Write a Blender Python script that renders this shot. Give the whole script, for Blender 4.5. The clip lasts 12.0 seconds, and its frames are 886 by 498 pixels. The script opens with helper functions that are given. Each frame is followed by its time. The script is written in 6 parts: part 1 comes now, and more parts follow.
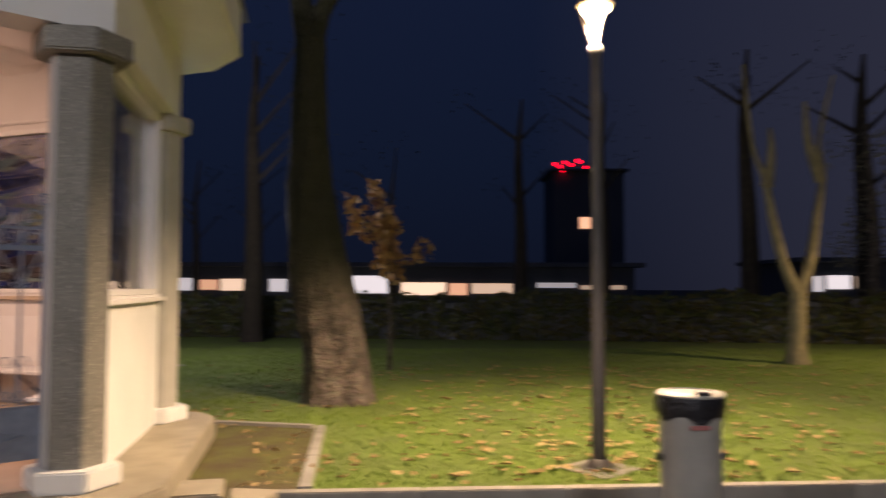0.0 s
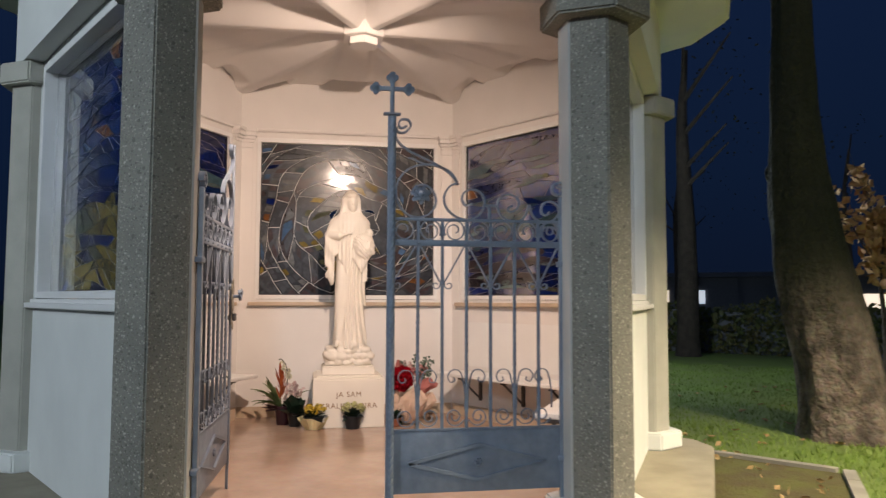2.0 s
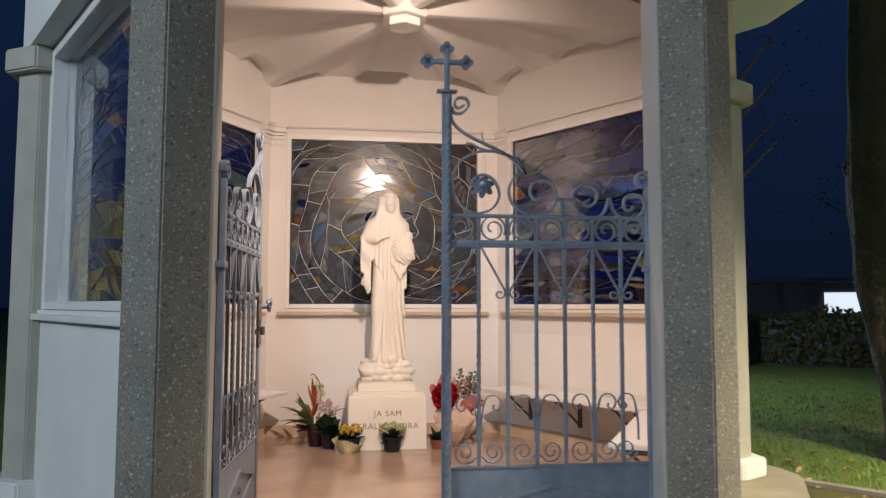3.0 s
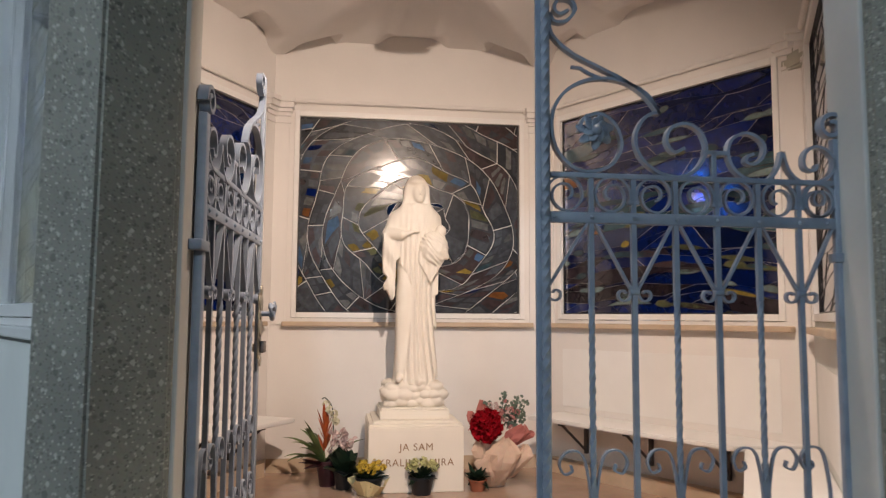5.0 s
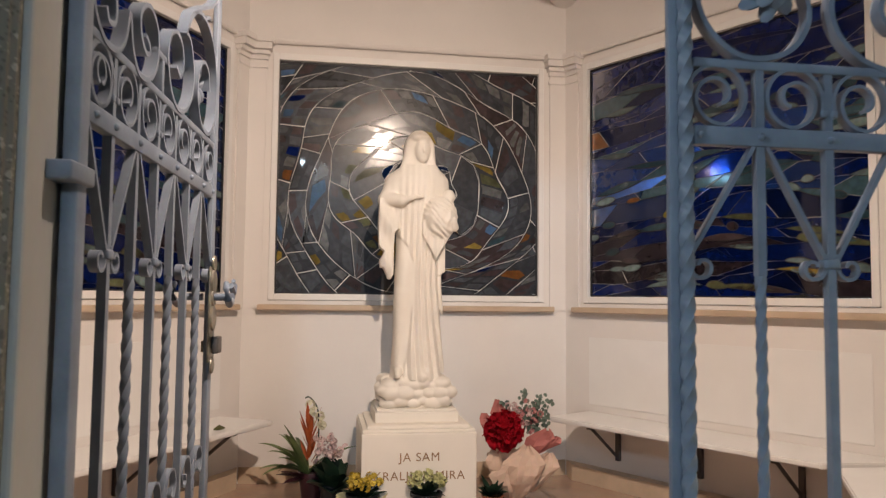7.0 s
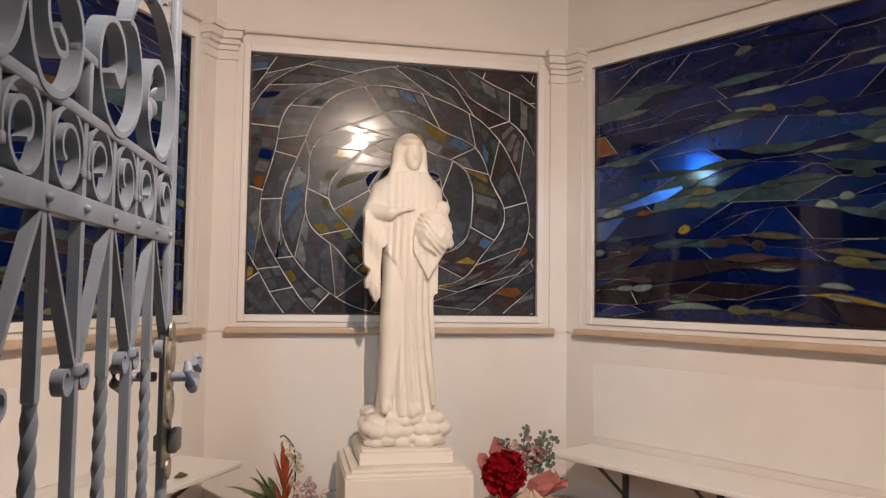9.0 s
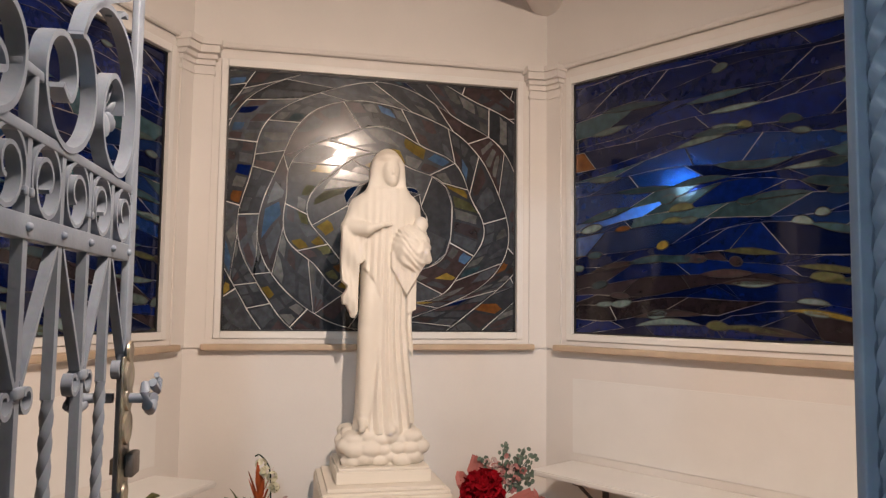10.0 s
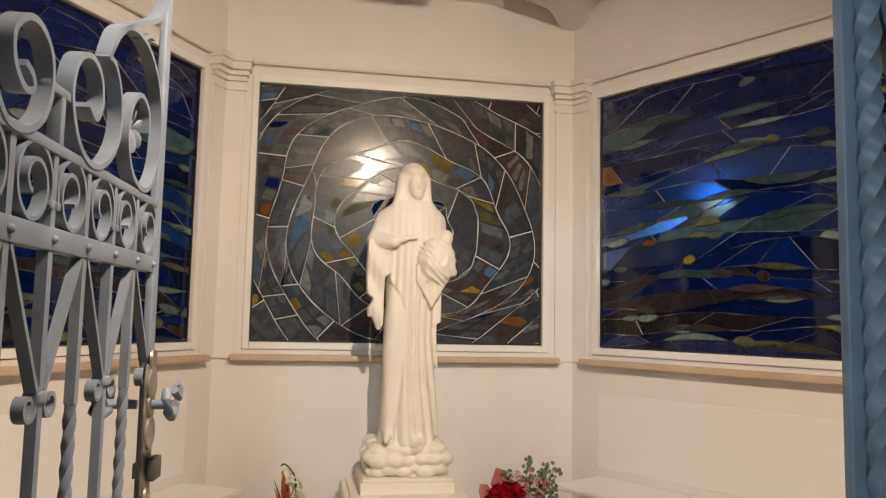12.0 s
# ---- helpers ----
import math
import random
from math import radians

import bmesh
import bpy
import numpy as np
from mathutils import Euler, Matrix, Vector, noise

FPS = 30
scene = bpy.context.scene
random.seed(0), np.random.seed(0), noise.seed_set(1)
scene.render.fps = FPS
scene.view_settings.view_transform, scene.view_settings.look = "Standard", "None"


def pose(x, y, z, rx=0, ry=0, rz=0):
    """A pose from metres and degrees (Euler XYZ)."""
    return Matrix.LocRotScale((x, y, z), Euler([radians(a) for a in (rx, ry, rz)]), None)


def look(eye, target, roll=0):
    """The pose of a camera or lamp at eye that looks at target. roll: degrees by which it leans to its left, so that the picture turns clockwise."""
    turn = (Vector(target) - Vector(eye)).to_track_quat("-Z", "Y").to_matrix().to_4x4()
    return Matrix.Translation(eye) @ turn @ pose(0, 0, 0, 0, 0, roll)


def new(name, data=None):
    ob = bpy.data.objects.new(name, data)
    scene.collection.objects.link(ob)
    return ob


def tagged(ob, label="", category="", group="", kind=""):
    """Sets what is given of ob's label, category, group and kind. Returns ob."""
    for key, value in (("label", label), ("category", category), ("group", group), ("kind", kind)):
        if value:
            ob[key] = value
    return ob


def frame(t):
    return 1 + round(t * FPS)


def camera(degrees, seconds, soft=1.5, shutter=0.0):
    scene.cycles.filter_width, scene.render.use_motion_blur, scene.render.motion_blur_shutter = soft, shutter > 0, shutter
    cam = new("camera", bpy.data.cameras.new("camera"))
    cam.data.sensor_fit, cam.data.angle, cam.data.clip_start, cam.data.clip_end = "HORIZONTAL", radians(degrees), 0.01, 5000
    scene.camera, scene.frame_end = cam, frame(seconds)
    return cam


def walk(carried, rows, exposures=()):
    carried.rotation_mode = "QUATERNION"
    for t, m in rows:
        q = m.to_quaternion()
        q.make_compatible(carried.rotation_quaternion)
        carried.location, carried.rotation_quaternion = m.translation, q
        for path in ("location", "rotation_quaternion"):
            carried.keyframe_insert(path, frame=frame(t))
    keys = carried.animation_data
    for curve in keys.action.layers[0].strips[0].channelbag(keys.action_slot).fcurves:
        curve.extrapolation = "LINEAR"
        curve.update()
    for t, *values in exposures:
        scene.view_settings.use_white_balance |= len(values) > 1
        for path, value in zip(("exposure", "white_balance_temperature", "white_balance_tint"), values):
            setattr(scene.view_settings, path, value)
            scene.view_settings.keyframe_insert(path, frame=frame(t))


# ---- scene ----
cam = camera(61.1, 12.0, 1.3, 0.5)
PATH = [
    (0, (-0.17, -6.977, 1.214), (1.119, -5.451, 1.316), 0.1),
    (0.5, (-0.233, -6.662, 1.176), (0.69, -4.892, 1.294), -0.1),
    (1, (-0.285, -6.347, 1.184), (0.352, -4.456, 1.308), 0.0),
    (1.5, (-0.347, -6.007, 1.177), (0.112, -4.065, 1.302), 0.0),
    (2, (-0.397, -5.719, 1.158), (-0.043, -3.755, 1.291), 0.2),
    (2.5, (-0.401, -5.389, 1.178), (-0.104, -3.416, 1.321), 0.1),
    (3, (-0.45, -5.087, 1.178), (-0.168, -3.113, 1.329), 0.1),
    (4.9, (-0.551, -4.005, 1.175), (-0.278, -2.032, 1.353), 0.4),
    (5, (-0.549, -3.947, 1.16), (-0.275, -1.974, 1.342), 0.4),
    (5.5, (-0.531, -3.693, 1.17), (-0.254, -1.72, 1.345), 0.5),
    (6, (-0.531, -3.457, 1.149), (-0.241, -1.485, 1.314), 0.5),
    (6.5, (-0.551, -3.214, 1.165), (-0.252, -1.242, 1.317), 0.5),
    (7, (-0.555, -3.045, 1.173), (-0.243, -1.074, 1.304), 0.6),
    (7.2, (-0.55, -2.965, 1.176), (-0.233, -0.994, 1.294), 0.7),
    (9, (-0.616, -2.557, 1.348), (-0.218, -0.6, 1.456), 0.8),
    (9.5, (-0.591, -2.545, 1.356), (-0.169, -0.595, 1.484), 0.7),
    (10, (-0.573, -2.543, 1.355), (-0.139, -0.597, 1.503), 0.7),
    (10.5, (-0.561, -2.54, 1.355), (-0.125, -0.595, 1.51), 0.8),
    (11, (-0.561, -2.545, 1.353), (-0.13, -0.598, 1.505), 1.0),
    (11.5, (-0.544, -2.586, 1.353), (-0.197, -0.625, 1.534), 1.3),
    (12, (-0.542, -2.581, 1.354), (-0.193, -0.62, 1.535), 1.2),
]
EXPOSURES = [(0, 0.0, 8400, 34), (0.5, 0.0, 7900, 27), (1.0, 0.0, 7000, 16), (1.5, 0.06, 6850, 15), (2.5, 0.14, 6750, 14), (3.2, 0.14, 6700, 14), (5.0, 0.12, 6550, 11), (5.6, 0.02, 6500, 10), (9.0, -0.04, 6500, 10), (11.4, 0.0, 6500, 10), (11.6, 0.0, 6750, 4), (12, 0.0, 6750, 4)]
walk(cam, [(t, look(eye, target, roll)) for t, eye, target, roll in PATH], EXPOSURES)

# ---- world and light ----
world = bpy.data.worlds.new("night_sky")
world.use_nodes = True
scene.world = world
wn, wl = world.node_tree.nodes, world.node_tree.links
wn["Background"].inputs["Color"].default_value = (0.10, 0.20, 0.85, 1)
wn["Background"].inputs["Strength"].default_value = 0.066
wtc, wmap, wramp = wn.new("ShaderNodeTexCoord"), wn.new("ShaderNodeSeparateXYZ"), wn.new("ShaderNodeValToRGB")
wl.new(wtc.outputs["Generated"], wmap.inputs[0])
wl.new(wmap.outputs["Z"], wramp.inputs[0])
wramp.color_ramp.elements.new(0.16).color = (0.05, 0.14, 0.42, 1)
wramp.color_ramp.elements[0].position, wramp.color_ramp.elements[0].color = 0.0, (0.045, 0.10, 0.28, 1)
wramp.color_ramp.elements[2].position, wramp.color_ramp.elements[2].color = 0.5, (0.07, 0.19, 0.62, 1)
# faint glow of the town on one side of the sky
wdot, wrange, wmix = wn.new("ShaderNodeVectorMath"), wn.new("ShaderNodeMapRange"), wn.new("ShaderNodeMix")
wdot.operation = "DOT_PRODUCT"
wdot.inputs[1].default_value = (0.97, -0.17, 0.18)
wl.new(wtc.outputs["Generated"], wdot.inputs[0])
wrange.inputs["From Min"].default_value, wrange.inputs["From Max"].default_value = 0.62, 1.0
wl.new(wdot.outputs["Value"], wrange.inputs["Value"])
wmix.data_type = "RGBA"
wmix.inputs["B"].default_value = (0.36, 0.50, 0.92, 1)
wl.new(wrange.outputs["Result"], wmix.inputs["Factor"])
wl.new(wramp.outputs["Color"], wmix.inputs["A"])
wl.new(wmix.outputs["Result"], wn["Background"].inputs["Color"])


def lamp(name, kind, where, energy, colour, size=0.1, target=None, cone=None):
    data = bpy.data.lights.new(name, kind)
    data.energy, data.color = energy, colour
    if kind == "AREA":
        data.size = size
    else:
        data.shadow_soft_size = size
    if cone:
        data.spot_size, data.spot_blend = radians(cone), 0.6
    ob = new(name, data)
    ob.matrix_world = look(where, target) if target else Matrix.Translation(where)
    return ob


WARM = (1.0, 0.79, 0.645)
lamp("chapel_light", "SPOT", (0.085, -1.79, 2.955), 405, WARM, 0.022, (-0.34, 0.95, 0.46), 137)
bpy.data.lights["chapel_light"].spot_blend = 1.0
lamp("street_light", "SPOT", (4.575, -3.245, 3.33), 1950, (1.0, 0.88, 0.63), 0.12, (4.575, -3.235, 0), 140)
bpy.data.lights["street_light"].spot_blend = 0.6
lamp("street_light_far", "SPOT", (14.2, -5.2, 4.3), 1500, (1.0, 0.88, 0.55), 0.12, (14.2, -5.19, 0), 150)
# unseen lamp added as cool fill from the left
lamp("side_fill_light", "POINT", (-9.0, -5.6, 4.5), 1420, (0.72, 0.88, 1.0), 0.14)
# unseen lamp added to brighten the gate and pillar fronts
lamp("front_fill_light", "POINT", (-1.5, -13.5, 5.0), 1250, (0.66, 0.85, 1.0), 0.40)
lamp("street_light_back", "POINT", (4.8, 6.5, 2.95), 420, (0.72, 0.88, 1.0), 0.10)

# ---- materials ----


def mat(name, base, rough=0.5, metal=0.0, scale=8.0, var=0.12, fine=60.0, bump=0.05, other=None, spec=0.5, coat=0.0, piece=0.0, dist=0.004):
    """A surface with a coarse and a fine variation of colour, and fine relief."""
    m = bpy.data.materials.new(name)
    m.use_nodes = True
    n, l = m.node_tree.nodes, m.node_tree.links
    b = n["Principled BSDF"]
    b.inputs["Roughness"].default_value, b.inputs["Metallic"].default_value = rough, metal
    b.inputs["Specular IOR Level"].default_value, b.inputs["Coat Weight"].default_value = spec, coat
    tc = n.new("ShaderNodeTexCoord")
    a, f, mix, mul = n.new("ShaderNodeTexNoise"), n.new("ShaderNodeTexNoise"), n.new("ShaderNodeMix"), n.new("ShaderNodeMix")
    a.inputs["Scale"].default_value, a.inputs["Detail"].default_value = scale, 6
    f.inputs["Scale"].default_value, f.inputs["Detail"].default_value = fine, 4
    l.new(tc.outputs["Object"], a.inputs["Vector"]), l.new(tc.outputs["Object"], f.inputs["Vector"])
    other = other or tuple(c * (1 - var) for c in base)
    ramp = n.new("ShaderNodeValToRGB")
    ramp.color_ramp.elements[0].position, ramp.color_ramp.elements[1].position = 0.36, 0.66
    ramp.color_ramp.elements[0].color, ramp.color_ramp.elements[1].color = (*other, 1), (*base, 1)
    l.new(a.outputs["Fac"], ramp.inputs["Fac"])
    mix.data_type = mul.data_type = "RGBA"
    mix.blend_type = "MULTIPLY"
    mix.inputs["Factor"].default_value = min(1.0, var * 2)
    l.new(ramp.outputs["Color"], mix.inputs["A"]), l.new(f.outputs["Color"], mul.inputs["A"])
    mul.inputs["Factor"].default_value = 0.55
    mul.inputs["B"].default_value = (1, 1, 1, 1)
    l.new(mul.outputs["Result"], mix.inputs["B"])
    out = mix.outputs["Result"]
    if piece:
        oi, hsv, mr = n.new("ShaderNodeObjectInfo"), n.new("ShaderNodeHueSaturation"), n.new("ShaderNodeMapRange")
        mr.inputs["To Min"].default_value, mr.inputs["To Max"].default_value = 1 - piece, 1 + piece
        l.new(oi.outputs["Random"], mr.inputs["Value"]), l.new(mr.outputs["Result"], hsv.inputs["Value"]), l.new(out, hsv.inputs["Color"])
        out = hsv.outputs["Color"]
    l.new(out, b.inputs["Base Color"])
    if bump:
        bp = n.new("ShaderNodeBump")
        bp.inputs["Strength"].default_value, bp.inputs["Distance"].default_value = bump, dist
        l.new(f.outputs["Fac"], bp.inputs["Height"]), l.new(bp.outputs["Normal"], b.inputs["Normal"])
    return m


def glow(name, colour, strength):
    m = bpy.data.materials.new(name)
    m.use_nodes = True
    b = m.node_tree.nodes["Principled BSDF"]
    b.inputs["Base Color"].default_value = (*colour, 1)
    b.inputs["Emission Color"].default_value, b.inputs["Emission Strength"].default_value = (*colour, 1), strength
    return m


def terrazzo(name, base, dark, light):
    """Washed concrete with dark and pale chips."""
    m = mat(name, base, 0.75, 0, 3, 0.22, 80, 0.4)
    n, l = m.node_tree.nodes, m.node_tree.links
    b = n["Principled BSDF"]
    src = b.inputs["Base Color"].links[0].from_socket
    tc = n.new("ShaderNodeTexCoord")
    for scale, cut, colour in ((40.0, 0.20, dark), (34.0, 0.25, light), (70.0, 0.30, light), (17.0, 0.15, dark), (20.0, 0.17, light), (95.0, 0.24, dark)):
        v, less, mix = n.new("ShaderNodeTexVoronoi"), n.new("ShaderNodeMapRange"), n.new("ShaderNodeMix")
        v.inputs["Scale"].default_value = scale
        v.distance = "MANHATTAN" if colour is light else "EUCLIDEAN"
        less.inputs["From Min"].default_value, less.inputs["From Max"].default_value = cut + 0.045, cut
        less.inputs["To Max"].default_value = 0.52
        mix.data_type = "RGBA"
        mix.inputs["B"].default_value = (*colour, 1)
        l.new(tc.outputs["Object"], v.inputs["Vector"]), l.new(v.outputs["Distance"], less.inputs["Value"])
        l.new(less.outputs["Result"], mix.inputs["Factor"]), l.new(src, mix.inputs["A"])
        src = mix.outputs["Result"]
    l.new(src, b.inputs["Base Color"])
    return m


PLASTER = mat("white_plaster", (0.80, 0.77, 0.74), 0.7, 0, 2.5, 0.05, 90, 0.06)
FACADE = mat("facade_render", (0.74, 0.75, 0.72), 0.8, 0, 2.0, 0.08, 70, 0.12)
# even grey, darker than the plaster
JAMB = mat("grey_jamb_paint", (0.50, 0.50, 0.48), 0.65, 0, 3, 0.12, 60, 0.08)
FRAME = mat("white_frame", (0.82, 0.81, 0.79), 0.35, 0, 6, 0.03, 90, 0.02)
SILL = mat("sill_stone", (0.60, 0.47, 0.34), 0.4, 0, 7, 0.15, 60, 0.04)
FLOOR = mat("polished_floor", (0.52, 0.38, 0.29), 0.16, 0, 2.2, 0.22, 26, 0.015, (0.40, 0.27, 0.20))
PALESTONE = mat("pale_washed_stone", (0.47, 0.455, 0.39), 0.8, 0, 4, 0.15, 90, 0.2)
STONE = terrazzo("washed_stone", (0.255, 0.245, 0.205), (0.07, 0.068, 0.06), (0.52, 0.49, 0.42))
CONCRETE = mat("pale_concrete", (0.38, 0.335, 0.25), 0.85, 0, 3, 0.25, 60, 0.3)
STATUE = mat("white_statue_stone", (0.82, 0.765, 0.675), 0.55, 0, 5, 0.04, 140, 0.04)
LETTER = mat("bronze_letter", (0.34, 0.19, 0.09), 0.5, 0, 20, 0.2)
IRON = mat("blue_grey_iron_paint", (0.245, 0.29, 0.36), 0.42, 0.0, 14, 0.22, 120, 0.10, (0.19, 0.225, 0.285), spec=0.35)
BRASS = mat("worn_lock_plate", (0.42, 0.38, 0.30), 0.4, 0.6, 30, 0.4, 90, 0.1)
BLACK = mat("dark_gasket", (0.015, 0.015, 0.018), 0.4)
# pale non-metal colour stands in for lamp reflections along the cames
LEAD = mat("silver_sheen_came", (0.88, 0.87, 0.84), 0.4, 0.0, 30, 0.15, 90, 0.05)
DULL = mat("dull_came", (0.46, 0.43, 0.39), 0.45, 0.3, 30, 0.2, 90, 0.05)
DARKCAME = mat("dark_came", (0.03, 0.03, 0.032), 0.4, 0.2, 30, 0.2, 90, 0.05)
GRASS = mat("lawn", (0.14, 0.22, 0.028), 0.9, 0, 1.3, 0.3, 45, 0.5, (0.125, 0.17, 0.04), dist=0.03)
BLADE = mat("grass_blade", (0.185, 0.29, 0.035), 0.6, 0, 0.9, 0.25, 9, 0.0, (0.16, 0.235, 0.05))
ASPHALT = mat("path_asphalt", (0.06, 0.06, 0.062), 0.85, 0, 2, 0.3, 160, 0.5)
KERB = mat("kerb_concrete", (0.34, 0.32, 0.28), 0.85, 0, 4, 0.25, 70, 0.3)
SOIL = mat("mossy_soil", (0.13, 0.13, 0.028), 0.95, 0, 3.5, 0.4, 40, 0.9, (0.10, 0.075, 0.03), dist=0.03)
BARK = mat("bark", (0.24, 0.19, 0.15), 0.95, 0, 7, 0.5, 26, 1.0, (0.075, 0.058, 0.045), dist=0.05)
# copy of the bark with night shade in its colour, for far trees
NIGHTBARK = mat("night_dimmed_far_bark", (0.07, 0.055, 0.042), 0.95, 0, 6, 0.4, 26, 0.6, dist=0.04)
OLDBARK = mat("mossy_shaded_old_bark", (0.25, 0.20, 0.16), 0.95, 0, 5, 0.5, 22, 1.0, (0.07, 0.055, 0.045), dist=0.06)
# upper trunk: moss plus painted shade above the lantern's reach
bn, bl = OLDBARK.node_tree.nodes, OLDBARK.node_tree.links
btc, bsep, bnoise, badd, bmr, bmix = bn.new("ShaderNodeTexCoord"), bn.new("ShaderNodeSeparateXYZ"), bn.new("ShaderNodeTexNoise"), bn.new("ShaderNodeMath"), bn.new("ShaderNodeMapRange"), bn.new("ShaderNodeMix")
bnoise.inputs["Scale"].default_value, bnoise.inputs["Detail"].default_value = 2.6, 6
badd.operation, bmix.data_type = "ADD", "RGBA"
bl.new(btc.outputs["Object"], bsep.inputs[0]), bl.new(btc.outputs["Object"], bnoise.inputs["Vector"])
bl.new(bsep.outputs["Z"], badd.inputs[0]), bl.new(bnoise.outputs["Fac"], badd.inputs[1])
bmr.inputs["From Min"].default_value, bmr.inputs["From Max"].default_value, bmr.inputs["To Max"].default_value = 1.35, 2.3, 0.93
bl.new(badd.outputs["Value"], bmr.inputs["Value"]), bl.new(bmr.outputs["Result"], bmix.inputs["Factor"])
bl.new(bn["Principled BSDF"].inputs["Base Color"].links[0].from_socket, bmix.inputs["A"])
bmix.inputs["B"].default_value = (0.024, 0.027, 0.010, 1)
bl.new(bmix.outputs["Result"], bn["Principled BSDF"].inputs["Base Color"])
MOSSBARK = mat("pale_bark", (0.31, 0.26, 0.15), 0.9, 0, 6, 0.35, 30, 0.6)
STEEL = mat("dark_post_paint", (0.10, 0.09, 0.085), 0.5, 0.2, 9, 0.2)
BINMETAL = mat("grey_bin_metal", (0.46, 0.45, 0.40), 0.45, 0.0, 6, 0.2, 70, 0.05)
BAG = mat("black_bag", (0.012, 0.012, 0.016), 0.35, 0, 12, 0.3, 40, 0.6, dist=0.02)
HEDGE = mat("hedge_leaf", (0.075, 0.11, 0.03), 0.7, 0, 3, 0.5, 20, 0.0, (0.12, 0.10, 0.03))
# leaf colour dimmed so that far crowns stay unlit at night
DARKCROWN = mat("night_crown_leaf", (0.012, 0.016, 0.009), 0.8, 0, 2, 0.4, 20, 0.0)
AUTUMN = mat("autumn_leaf", (0.74, 0.45, 0.18), 0.7, 0, 6, 0.4, 30, 0.0, (0.50, 0.24, 0.09))
DRYLEAF = mat("dry_leaf", (0.56, 0.40, 0.19), 0.8, 0, 2.5, 0.4, 30, 0.0, (0.34, 0.21, 0.09))
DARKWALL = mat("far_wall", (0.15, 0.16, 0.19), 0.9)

# ---- building helpers ----


def put_mesh(name, bm, material, smooth=False):
    me = bpy.data.meshes.new(name)
    bmesh.ops.recalc_face_normals(bm, faces=bm.faces)
    bm.to_mesh(me)
    bm.free()
    me.materials.append(material)
    if smooth:
        me.polygons.foreach_set("use_smooth", [True] * len(me.polygons))
        me.set_sharp_from_angle(angle=radians(48))
    return me


def part(name, bm, material, parent, label="", smooth=False, kind=""):
    """One mesh object under a thing or a part."""
    ob = new(name, put_mesh(name, bm, material, smooth))
    ob.parent = parent
    if parent is not None and parent.parent is None and parent.type == "MESH":
        ob.matrix_parent_inverse = parent.matrix_world.inverted()
    if label or kind:
        tagged(ob, label, kind=kind)
    return ob


def thing(name, label, category, group="", where=(0, 0, 0), turn=0.0, kind=""):
    ob = new(name)
    ob.empty_display_size = 0.1
    ob.matrix_basis = pose(*where, 0, 0, turn)
    return tagged(ob, label, category, group, kind)


def solid(name, bm, material, label, category, group="", kind="", smooth=False):
    return tagged(new(name, put_mesh(name, bm, material, smooth)), label, category, group, kind)


def box(bm, x0, x1, y0, y1, z0, z1, bevel=0.0, m=None):
    r = bmesh.ops.create_cube(bm, size=1.0, matrix=Matrix.Translation(((x0 + x1) / 2, (y0 + y1) / 2, (z0 + z1) / 2)) @ Matrix.Diagonal((abs(x1 - x0), abs(y1 - y0), abs(z1 - z0), 1)))
    vs = r["verts"]
    if bevel:
        es = list({e for v in vs for e in v.link_edges})
        vs = [v for v in bmesh.ops.bevel(bm, geom=es, offset=bevel, segments=2, affect="EDGES", profile=0.5)["verts"]]
    if m is not None:
        bmesh.ops.transform(bm, matrix=m, verts=vs)
    return bm


def prism(bm, pts, z0, z1):
    """A prism over a plan polygon."""
    lo, hi = [bm.verts.new((x, y, z0)) for x, y in pts], [bm.verts.new((x, y, z1)) for x, y in pts]
    bm.faces.new(lo[::-1]), bm.faces.new(hi)
    for i in range(len(pts)):
        j = (i + 1) % len(pts)
        bm.faces.new((lo[i], lo[j], hi[j], hi[i]))
    return bm


def lathe(bm, prof, segs=20, m=Matrix(), squash=1.0):
    """A turned form from (radius, height) pairs."""
    rings = []
    for r, z in prof:
        rings.append([bm.verts.new(m @ Vector((r * math.cos(2 * math.pi * i / segs), squash * r * math.sin(2 * math.pi * i / segs), z))) for i in range(segs)])
    for a, b in zip(rings, rings[1:]):
        for i in range(segs):
            j = (i + 1) % segs
            bm.faces.new((a[i], a[j], b[j], b[i]))
    bm.faces.new(rings[0][::-1]), bm.faces.new(rings[-1])
    return bm


def tube(bm, pts, radii, segs=8):
    """A round limb along points with a radius at each."""
    pts = [Vector(p) for p in pts]
    rings, up = [], Vector((0.31, 0.2, 0.93))
    for i, p in enumerate(pts):
        d = (pts[min(i + 1, len(pts) - 1)] - pts[max(i - 1, 0)]).normalized()
        a = d.cross(up if abs(d.dot(up)) < 0.95 else Vector((1, 0, 0))).normalized()
        b = d.cross(a)
        rings.append([bm.verts.new(p + radii[i] * (math.cos(2 * math.pi * k / segs) * a + math.sin(2 * math.pi * k / segs) * b)) for k in range(segs)])
    for a, b in zip(rings, rings[1:]):
        for k in range(segs):
            j = (k + 1) % segs
            bm.faces.new((a[k], a[j], b[j], b[k]))
    bm.faces.new(rings[0][::-1]), bm.faces.new(rings[-1])
    return bm


